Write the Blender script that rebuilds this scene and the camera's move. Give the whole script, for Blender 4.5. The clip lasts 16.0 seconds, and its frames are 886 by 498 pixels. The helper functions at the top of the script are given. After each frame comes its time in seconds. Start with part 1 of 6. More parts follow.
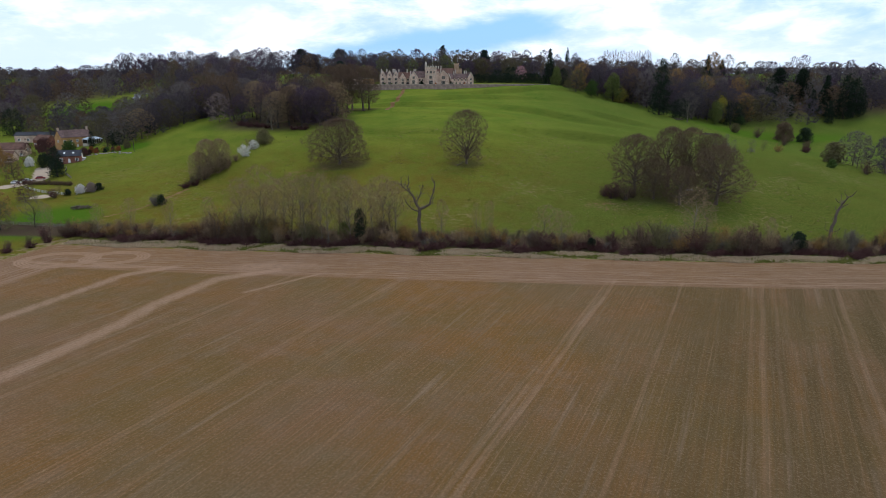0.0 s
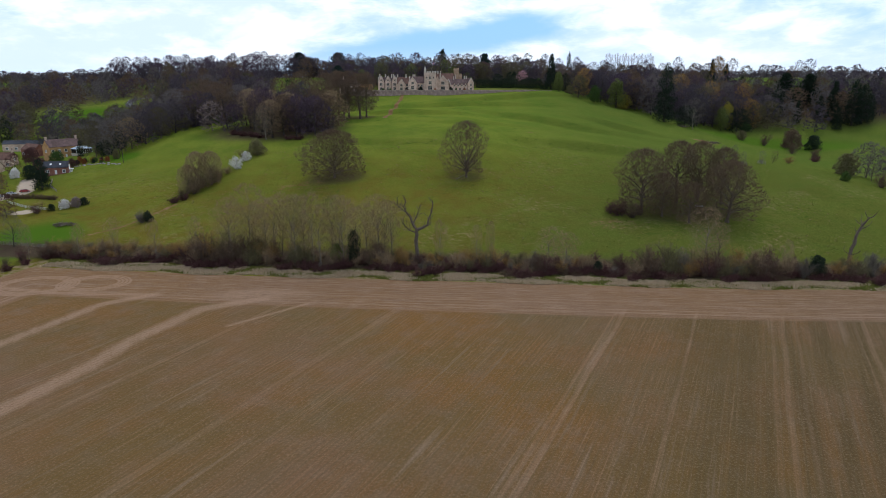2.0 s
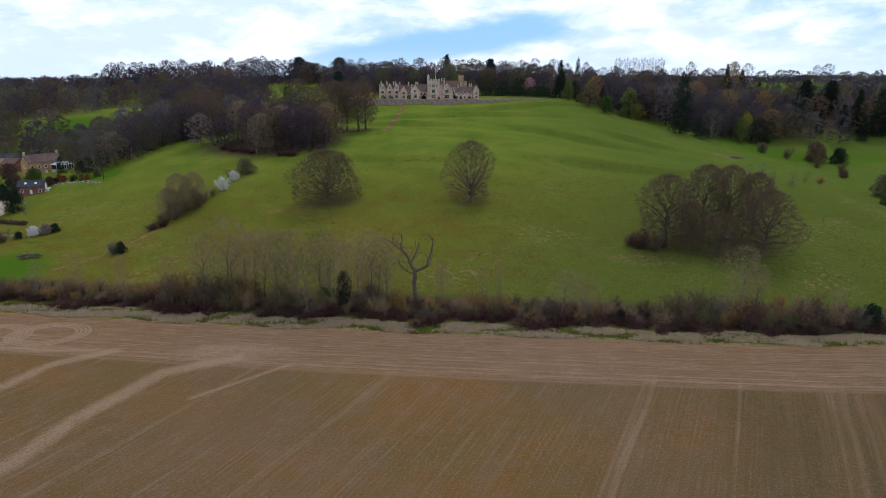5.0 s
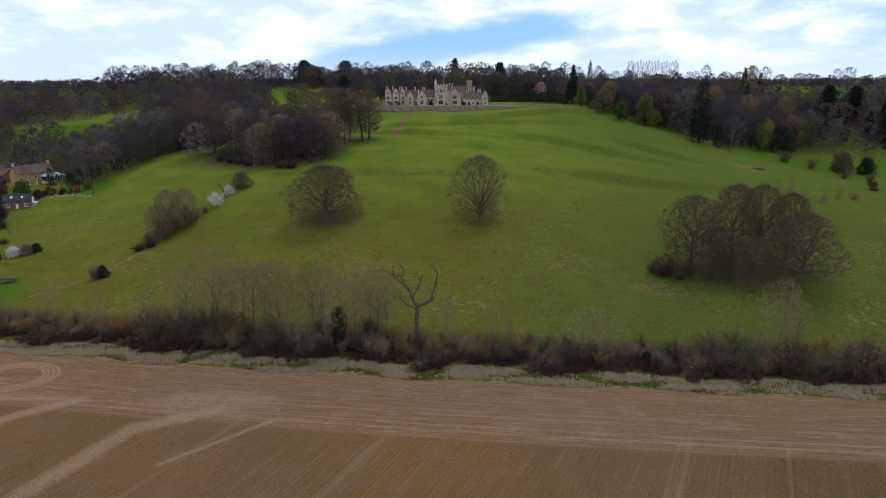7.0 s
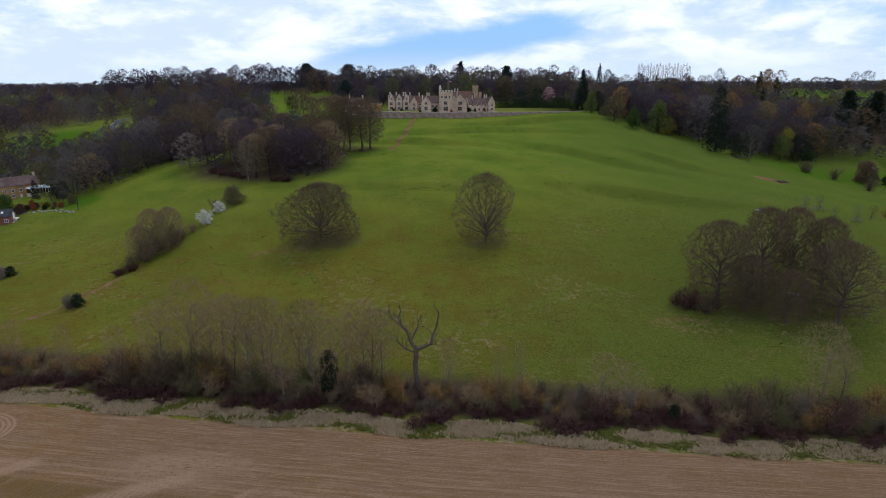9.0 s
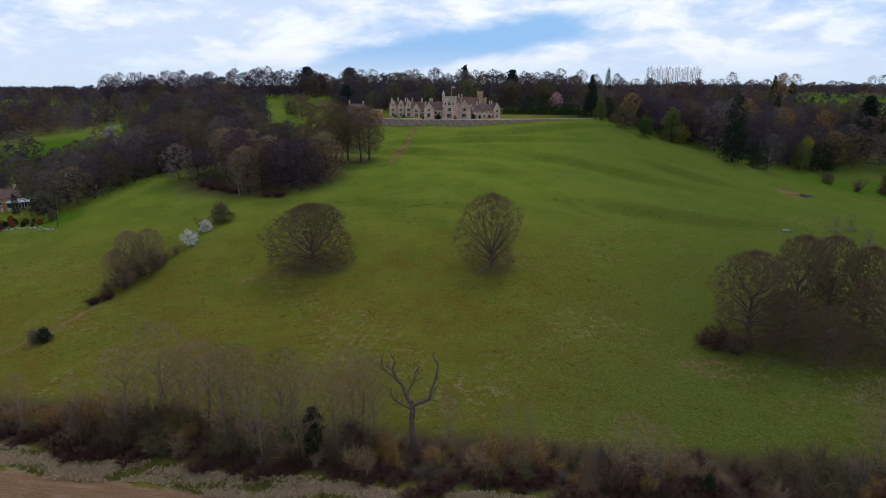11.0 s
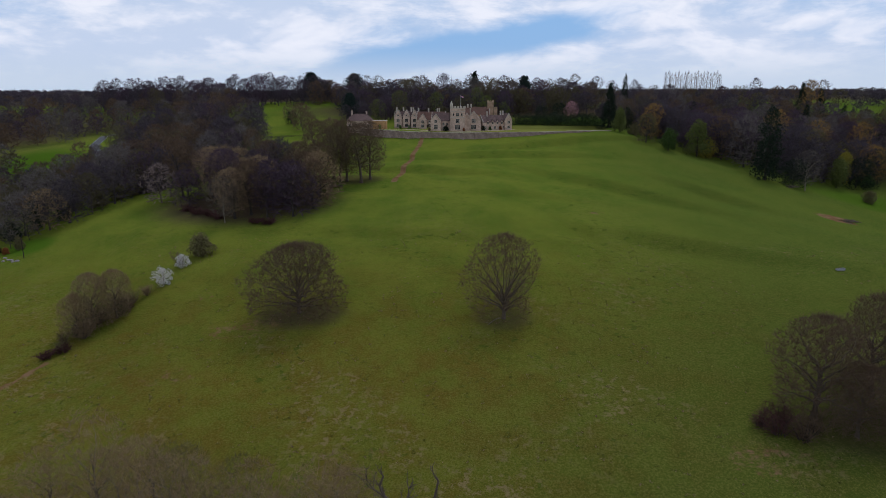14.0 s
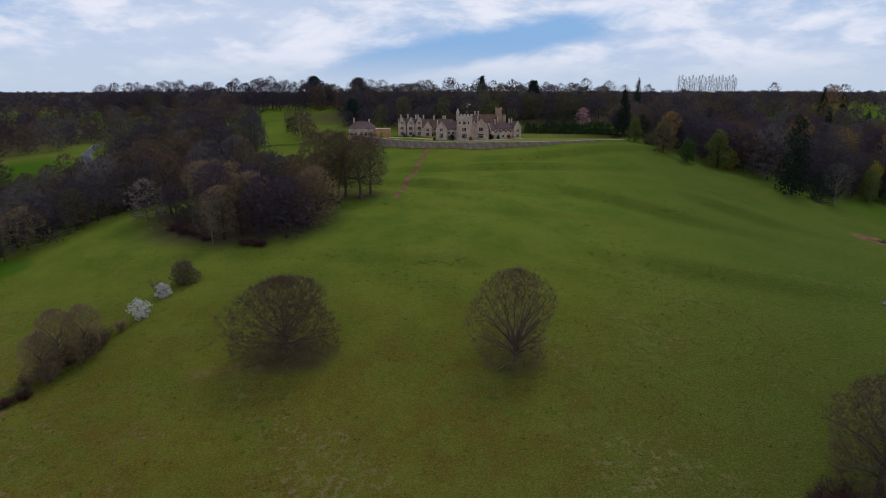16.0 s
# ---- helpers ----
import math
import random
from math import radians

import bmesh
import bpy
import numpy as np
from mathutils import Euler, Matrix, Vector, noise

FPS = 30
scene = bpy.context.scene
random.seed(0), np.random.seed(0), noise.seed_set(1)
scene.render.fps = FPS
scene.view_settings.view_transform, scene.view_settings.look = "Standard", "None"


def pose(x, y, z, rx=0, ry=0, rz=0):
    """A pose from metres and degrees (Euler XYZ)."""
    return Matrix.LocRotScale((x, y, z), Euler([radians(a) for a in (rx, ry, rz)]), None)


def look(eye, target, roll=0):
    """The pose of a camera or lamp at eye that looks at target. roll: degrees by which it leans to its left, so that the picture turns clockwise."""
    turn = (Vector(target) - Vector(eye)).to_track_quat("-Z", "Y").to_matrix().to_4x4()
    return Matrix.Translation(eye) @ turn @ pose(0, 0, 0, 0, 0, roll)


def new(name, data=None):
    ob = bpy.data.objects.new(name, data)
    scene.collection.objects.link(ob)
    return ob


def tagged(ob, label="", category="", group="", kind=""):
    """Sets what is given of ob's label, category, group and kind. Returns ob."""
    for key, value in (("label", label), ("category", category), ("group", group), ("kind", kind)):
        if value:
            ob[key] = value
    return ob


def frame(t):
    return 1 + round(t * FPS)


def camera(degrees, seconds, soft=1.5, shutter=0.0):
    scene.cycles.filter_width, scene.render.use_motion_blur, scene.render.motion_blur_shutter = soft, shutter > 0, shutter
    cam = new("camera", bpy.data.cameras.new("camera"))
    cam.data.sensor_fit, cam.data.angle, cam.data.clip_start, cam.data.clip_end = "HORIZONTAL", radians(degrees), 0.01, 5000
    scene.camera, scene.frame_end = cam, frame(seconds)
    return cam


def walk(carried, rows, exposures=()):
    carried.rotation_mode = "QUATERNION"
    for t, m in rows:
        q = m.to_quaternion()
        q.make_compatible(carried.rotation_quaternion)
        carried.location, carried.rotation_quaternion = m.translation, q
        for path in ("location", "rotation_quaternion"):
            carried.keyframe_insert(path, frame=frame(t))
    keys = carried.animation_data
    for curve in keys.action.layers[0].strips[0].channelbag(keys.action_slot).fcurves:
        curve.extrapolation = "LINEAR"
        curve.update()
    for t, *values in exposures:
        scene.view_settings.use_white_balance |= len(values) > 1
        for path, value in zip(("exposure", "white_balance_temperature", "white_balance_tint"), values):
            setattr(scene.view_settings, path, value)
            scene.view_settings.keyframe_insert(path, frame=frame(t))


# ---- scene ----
cam = camera(70.0, 16.0, soft=0.8)
PATH = [
    (0, pose(-0.64, -1.21, 49.75, 75.773, -0.00, -0.059)),
    (1.5, pose(-0.19, 7.51, 53.07, 75.783, -0.00, -0.030)),
    (3.5, pose(0.43, 23.09, 57.25, 75.798, -0.00, -0.059)),
    (4.2, pose(0.64, 29.13, 58.67, 75.804, -0.00, 0.089)),
    (6.3, pose(1.24, 48.05, 62.82, 75.824, -0.00, 0.975)),
    (7, pose(1.42, 54.48, 64.18, 75.831, -0.00, 1.182)),
    (9, pose(1.85, 72.99, 68.05, 75.853, -0.00, 1.714)),
    (11.3, pose(2.14, 94.66, 72.50, 75.882, -0.00, 2.186)),
    (12.5, pose(2.18, 106.26, 74.84, 75.898, -0.00, 2.452)),
    (14.5, pose(2.05, 126.16, 78.78, 75.928, -0.00, 3.162)),
    (16, pose(1.76, 141.41, 81.76, 75.951, 0.00, 3.606)),
]
walk(cam, PATH, [(0, 0.05, 5950, 11), (4.2, 0.02, 5950, 11), (9, -0.14, 6000, 12), (12.5, -0.38, 6050, 14), (16, -0.56, 6050, 15)])

# ---------------------------------------------------------------- light
SUN_EL, SUN_AZ = radians(62), radians(25)       # high beyond the hill, a little to the right
world = bpy.data.worlds.new("sky")
scene.world = world
world.use_nodes = True


class Nodes:
    """Short way to write a node tree."""

    def __init__(self, tree):
        self.t = tree
        tree.nodes.clear()

    def n(self, kind, **props):
        node = self.t.nodes.new(kind)
        for k, v in props.items():
            if k == "op":
                node.operation = v
            elif k == "blend":
                node.blend_type = v
            elif k == "dt":
                node.data_type = v
            elif k == "sky":
                node.sky_type = v
            elif k == "attr":
                node.attribute_name = v
            elif k == "dims":
                node.noise_dimensions = v
        return node

    def link(self, a, b):
        self.t.links.new(a, b)

    def put(self, socket, v):
        if hasattr(v, "is_linked"):
            self.t.links.new(v, socket)
        else:
            socket.default_value = v

    def math(self, op, a, b=0.0, c=0.0, clamp=False):
        m = self.n("ShaderNodeMath", op=op)
        m.use_clamp = clamp
        self.put(m.inputs[0], a)
        self.put(m.inputs[1], b)
        self.put(m.inputs[2], c)
        return m.outputs[0]

    def mix(self, f, a, b, blend="MIX"):
        m = self.n("ShaderNodeMix", dt="RGBA", blend=blend)
        self.put(m.inputs[0], f)
        for s, v in ((m.inputs[6], a), (m.inputs[7], b)):
            self.put(s, (*v, 1.0) if isinstance(v, tuple) and len(v) == 3 else v)
        return m.outputs[2]

    def step(self, v, lo, hi):
        m = self.n("ShaderNodeMapRange")
        m.interpolation_type = "SMOOTHSTEP"
        m.clamp = True
        self.put(m.inputs[0], v)
        self.put(m.inputs[1], lo)
        self.put(m.inputs[2], hi)
        return m.outputs[0]

    def noise(self, vec, scale, detail=4.0, rough=0.55):
        m = self.n("ShaderNodeTexNoise")
        self.put(m.inputs["Vector"], vec)
        m.inputs["Scale"].default_value = scale
        m.inputs["Detail"].default_value = detail
        m.inputs["Roughness"].default_value = rough
        return m.outputs["Fac"]

    def vec(self, x, y, z):
        m = self.n("ShaderNodeCombineXYZ")
        for s, v in zip(m.inputs, (x, y, z)):
            self.put(s, v)
        return m.outputs[0]

    def split(self, v):
        m = self.n("ShaderNodeSeparateXYZ")
        self.put(m.inputs[0], v)
        return m.outputs[0], m.outputs[1], m.outputs[2]


def build_sky():
    k = Nodes(world.node_tree)
    sky = k.n("ShaderNodeTexSky", sky="NISHITA")
    sky.sun_disc = False
    sky.sun_elevation, sky.sun_rotation = SUN_EL, SUN_AZ
    blue = k.n("ShaderNodeVectorMath", op="SCALE")
    k.link(sky.outputs[0], blue.inputs[0])
    blue.inputs[3].default_value = 0.11
    way = k.n("ShaderNodeTexCoord").outputs["Generated"]
    x, y, z = k.split(way)
    flat = k.math("SQRT", k.math("ADD", k.math("MULTIPLY", x, x), k.math("MULTIPLY", y, y)))
    up = k.math("DIVIDE", k.math("MAXIMUM", z, 0.0), k.math("MAXIMUM", flat, 0.05))
    # broad cloud banks, lying flat towards the horizon
    p = k.vec(x, y, k.math("MULTIPLY", up, 2.8))
    drift = k.noise(p, 3.0, 3.0)
    q = k.vec(k.math("ADD", x, k.math("MULTIPLY", drift, .12)), y, k.math("ADD", k.math("MULTIPLY", up, 2.8), k.math("MULTIPLY", drift, .16)))
    big = k.noise(q, 2.6, 4.0, 0.5)
    fine = k.noise(q, 14.0, 6.0, 0.6)
    # a long rift of blue above the house
    rift = k.math("ADD", k.math("SUBTRACT", k.math("MULTIPLY", up, 9.0), .62), k.math("MULTIPLY", k.math("SUBTRACT", x, .02), -1.6))
    rift = k.math("MULTIPLY", k.math("SUBTRACT", 1.0, k.step(k.math("ABSOLUTE", rift), .0, .34)), k.math("SUBTRACT", 1.0, k.step(k.math("ABSOLUTE", k.math("ADD", x, .03)), .1, .34)))
    cover = k.math("ADD", k.math("ADD", k.math("MULTIPLY", big, 0.7), k.math("MULTIPLY", fine, 0.28)), .11)
    mask = k.step(k.math("SUBTRACT", cover, k.math("MULTIPLY", rift, .27)), 0.34, 0.62)
    lit = k.step(k.math("ADD", k.math("MULTIPLY", k.noise(q, 5.0, 5.0, 0.55), .6), k.math("MULTIPLY", fine, .4)), 0.42, 0.60)
    cloud = k.mix(lit, (0.80, 0.92, 1.08), (1.20, 1.22, 1.25))
    cloud = k.mix(k.step(up, 0.2, 0.9), cloud, (0.50, 0.54, 0.60))       # grey cloud bases overhead
    low = k.step(up, 0.0, 0.07)
    haze = k.mix(low, (0.80, 0.92, 1.03), k.mix(mask, k.mix(0.85, blue.outputs[0], (0.36, 0.66, 1.05)), cloud))
    bg = k.n("ShaderNodeBackground")
    k.link(haze, bg.inputs[0])
    bg.inputs[1].default_value = 1.0
    out = k.n("ShaderNodeOutputWorld")
    k.link(bg.outputs[0], out.inputs[0])


build_sky()
sun = new("sun", bpy.data.lights.new("sun", "SUN"))
sun.data.energy, sun.data.angle, sun.data.color = 1.5, radians(20), (1.0, 0.95, 0.87)
sun.matrix_world = look((0, 0, 0), (-math.sin(SUN_AZ) * math.cos(SUN_EL), -math.cos(SUN_AZ) * math.cos(SUN_EL), -math.sin(SUN_EL)))

# ---------------------------------------------------------------- materials
def mat(name, build, rough=0.9, spec=0.2):
    m = bpy.data.materials.new(name)
    m.use_nodes = True
    k = Nodes(m.node_tree)
    bsdf = k.n("ShaderNodeBsdfPrincipled")
    bsdf.inputs["Roughness"].default_value = rough
    bsdf.inputs["Specular IOR Level"].default_value = spec
    out = k.n("ShaderNodeOutputMaterial")
    k.link(bsdf.outputs[0], out.inputs[0])
    col, bump = build(k)
    k.put(bsdf.inputs["Base Color"], (*col, 1.0) if isinstance(col, tuple) else col)
    if bump is not None:
        height, dist = bump
        b = k.n("ShaderNodeBump")
        b.inputs["Strength"].default_value = 1.0
        b.inputs["Distance"].default_value = dist
        k.link(height, b.inputs["Height"])
        k.link(b.outputs[0], bsdf.inputs["Normal"])
    return m


def obj_pos(k):
    return k.n("ShaderNodeTexCoord").outputs["Object"]


def world_pos(k):
    return k.n("ShaderNodeNewGeometry").outputs["Position"]


def plain(name, a, b, scale=2.0, rough=0.9, spec=0.2, bump=0.0):
    """A surface of two near colours, mottled at two scales and shifted from object to object."""
    def build(k):
        p = obj_pos(k)
        n1, n2 = k.noise(p, scale, 5.0), k.noise(p, scale * 7.0, 3.0)
        f = k.step(k.math("ADD", k.math("MULTIPLY", n1, 0.65), k.math("MULTIPLY", n2, 0.35)), 0.3, 0.7)
        rnd = k.n("ShaderNodeObjectInfo").outputs["Random"]
        c = k.mix(f, a, b)
        c = k.mix(k.math("MULTIPLY", rnd, 0.35), c, tuple(v * 0.6 for v in a))
        return c, ((n2, bump) if bump else None)
    return mat(name, build, rough, spec)


def foliage(name, a, b, rough=0.85, spec=0.15, glow=0.3):
    """Twigs or leaves: each piece a little different, and each plant too; thin enough for light to come through."""
    def build(k):
        isl = k.n("ShaderNodeNewGeometry").outputs["Random Per Island"]
        rnd = k.n("ShaderNodeObjectInfo").outputs["Random"]
        c = k.mix(isl, a, b)
        mid = tuple((u + v) * 0.36 for u, v in zip(a, b))
        return k.mix(k.math("MULTIPLY", rnd, 0.5), c, mid), None
    m = mat(name, build, rough, spec)
    t = m.node_tree
    bsdf = [n for n in t.nodes if n.type == "BSDF_PRINCIPLED"][0]
    out = [n for n in t.nodes if n.type == "OUTPUT_MATERIAL"][0]
    thin, both = t.nodes.new("ShaderNodeBsdfTranslucent"), t.nodes.new("ShaderNodeMixShader")
    t.links.new(bsdf.inputs["Base Color"].links[0].from_socket, thin.inputs[0])
    both.inputs[0].default_value = glow
    t.links.new(bsdf.outputs[0], both.inputs[1])
    t.links.new(thin.outputs[0], both.inputs[2])
    t.links.new(both.outputs[0], out.inputs[0])
    return m


BARK = plain("bark", (0.090, 0.070, 0.052), (0.15, 0.120, 0.092), 1.5, bump=0.03)
BARK_PALE = plain("bark_pale", (0.16, 0.135, 0.10), (0.25, 0.22, 0.17), 1.5, bump=0.03)
BARK_DARK = plain("bark_dark", (0.035, 0.03, 0.026), (0.07, 0.06, 0.05), 1.5, bump=0.03)
TWIG = {
    "brown": foliage("twig_brown", (0.106, 0.070, 0.045), (0.175, 0.120, 0.080)),
    "grey": foliage("twig_grey", (0.11, 0.095, 0.078), (0.20, 0.175, 0.145)),
    "purple": foliage("twig_purple", (0.080, 0.036, 0.036), (0.130, 0.064, 0.058)),
    "ochre": foliage("twig_ochre", (0.23, 0.135, 0.045), (0.36, 0.225, 0.08)),
    "olive": foliage("twig_olive", (0.11, 0.10, 0.045), (0.19, 0.165, 0.08)),
    # wood brown and purple carry the blue of distance haze in their colour
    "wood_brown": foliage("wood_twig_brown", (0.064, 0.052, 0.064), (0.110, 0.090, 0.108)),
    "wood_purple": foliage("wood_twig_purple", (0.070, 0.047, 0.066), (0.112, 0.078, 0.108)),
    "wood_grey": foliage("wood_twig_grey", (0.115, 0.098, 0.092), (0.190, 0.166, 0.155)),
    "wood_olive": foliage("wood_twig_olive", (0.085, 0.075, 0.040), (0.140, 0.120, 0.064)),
    "bud": foliage("bud_green", (0.09, 0.12, 0.03), (0.18, 0.20, 0.06)),
    "yellow": foliage("leaf_yellow", (0.25, 0.22, 0.03), (0.42, 0.36, 0.06)),
    "leaf": foliage("leaf_green", (0.045, 0.085, 0.02), (0.09, 0.15, 0.035)),
    "dark": foliage("needle_dark", (0.012, 0.022, 0.014), (0.03, 0.045, 0.026)),
    "cedar": foliage("needle_cedar", (0.016, 0.03, 0.025), (0.035, 0.055, 0.045)),
    "white": foliage("blossom_white", (0.60, 0.58, 0.56), (0.85, 0.83, 0.80)),
    "pink": foliage("blossom_pink", (0.42, 0.20, 0.24), (0.62, 0.36, 0.40)),
    "blush": foliage("blossom_blush", (0.14, 0.105, 0.095), (0.33, 0.26, 0.24)),
    "rust": foliage("leaf_rust", (0.22, 0.07, 0.025), (0.34, 0.13, 0.05)),
    "ash": foliage("twig_ash", (0.225, 0.155, 0.090), (0.330, 0.240, 0.145)),
    "straw": foliage("dry_grass", (0.38, 0.29, 0.185), (0.60, 0.48, 0.33)),
    "grass": foliage("grass_blade", (0.13, 0.155, 0.028), (0.24, 0.235, 0.06)),
}

# ---------------------------------------------------------------- the lie of the land
GX = [-400, -250, -150, -75, 0, 75, 150, 250, 400]
GY = [0, 190, 250, 320, 400, 470, 530, 620, 750, 1000]
GZ = [[-2, -2, -2, -2, -2, -2, -3, -3, -4],
      [-1, -1, -1.5, -1, 0, -.5, -1, -3, -5],
      [3, 2, 3, 6, 10, 9.5, 8, 1, -3],
      [12, 8, 14, 21, 24, 21.5, 20, 6, 3],
      [18, 15, 31, 34, 36, 32, 24, 9, 9],
      [24, 25, 38, 40, 43.5, 42, 33, 14, 20],
      [36, 40, 45, 47, 52.5, 52.5, 41, 28, 35],
      [43, 49, 53, 55, 57, 57, 50, 45, 50],
      [59, 63, 66, 66, 65, 65, 64, 63, 64],
      [69, 70, 71, 71, 71, 71, 71, 71, 71]]


def spline(xs, ys, q):
    """Monotone cubic through the stations xs; ys may hold one column for each q."""
    xs, ys = np.asarray(xs, float), np.asarray(ys, float)
    sh = (-1,) + (1,) * (ys.ndim - 1)
    h = np.diff(xs)
    d = np.diff(ys, axis=0) / h.reshape(sh)
    w1, w2 = (2 * h[1:] + h[:-1]).reshape(sh), (h[1:] + 2 * h[:-1]).reshape(sh)
    a, b = d[:-1], d[1:]
    m = np.zeros_like(ys)
    with np.errstate(divide="ignore", invalid="ignore"):
        m[1:-1] = np.where(a * b > 0, (w1 + w2) / (w1 / a + w2 / b), 0)
    q = np.clip(q, xs[0], xs[-1])
    i = np.clip(np.searchsorted(xs, q) - 1, 0, len(xs) - 2)
    t, n = (q - xs[i]) / h[i], np.arange(len(q))
    pick = (lambda A, k: A[k]) if ys.ndim == 1 else (lambda A, k: A[k, n])
    return (pick(ys, i) * (2 * t**3 - 3 * t**2 + 1) + h[i] * pick(m, i) * (t**3 - 2 * t**2 + t)
            + pick(ys, i + 1) * (3 * t**2 - 2 * t**3) + h[i] * pick(m, i + 1) * (t**3 - t**2))


def field_edge(x):
    return np.interp(x, [-400, -131, -90, -48, -4, 40, 80, 132, 400], [225, 205, 199, 192.8, 187.2, 184, 181.5, 181.2, 178])


TERRACE_X = [-75, -40, -6, 16, 50, 88]        # the garden wall's line
TERRACE_Y = [548, 517, 507, 511, 521, 537]
TERRACE_Z = 52.3


def smooth(v, lo, hi):
    t = np.clip((v - lo) / (hi - lo), 0, 1)
    return t * t * (3 - 2 * t)


def bank(x, y, cx, cy, lx, ly, turn, h):
    """A low bank with a steep front: old earthworks in the pasture."""
    c, s = math.cos(radians(turn)), math.sin(radians(turn))
    u, v = (x - cx) * c + (y - cy) * s, -(x - cx) * s + (y - cy) * c
    return h * np.exp(-(u / lx) ** 2) * (smooth(v, -ly * .35, ly * .35) - .5) * np.exp(-(v / (ly * 2.2)) ** 2) * 2


def heights(x, y):
    x, y = np.asarray(x, float), np.asarray(y, float)
    shape = x.shape
    x, y = x.ravel(), y.ravel()
    z = spline(GY, np.array([spline(GX, r, x) for r in GZ]), y)
    past = smooth(y - field_edge(x), 15, 45) * smooth(560 - y, 0, 30)
    z = z + past * (.35 * np.sin(x * .061 + .9 * np.sin(y * .027)) * np.sin(y * .083 + .6 * np.sin(x * .04)) + .22 * np.sin(x * .15 + y * .07 + 2 * np.sin(y * .05)))
    z = z + bank(x, y, 78, 341, 34, 7, -18, 2.0) + bank(x, y, 66, 414, 46, 7, -33, 1.9) + bank(x, y, 112, 418, 26, 6, -42, 1.7) + bank(x, y, 44, 350, 16, 5, -55, 1.0)
    z = z + bank(x, y, -20, 434, 34, 5, -14, 1.6) + bank(x, y, 12, 471, 52, 5, 4, 1.7) + bank(x, y, 46, 499, 60, 5, 20, 1.6) + bank(x, y, -32, 345, 36, 5, -8, 1.0) + bank(x, y, 20, 392, 30, 5, -10, .8)
    inside = (x > -75) & (x < 88) & (y > np.interp(x, TERRACE_X, TERRACE_Y) + 2.7) & (y < 575)
    z = np.where(inside, np.maximum(z * 0 + TERRACE_Z, z - 99 * (y < 560)), z)
    return z.reshape(shape)


def ground_z(x, y):
    return float(heights(np.array([x]), np.array([y]))[0])


ROW_MARKS = ((-112, .35, .3), (-82.7, .6, .22), (-71, .6, .12), (-31.6, .2, .3), (-30, .3, .45), (-13, .15, .3), (4, .12, .16), (6.2, .25, .26), (9, .12, .18), (21.5, .15, .16), (23.5, .25, .34), (40, .2, .2))   # offset, half width, strength
ROW = radians(26)                                # the drill rows' heading


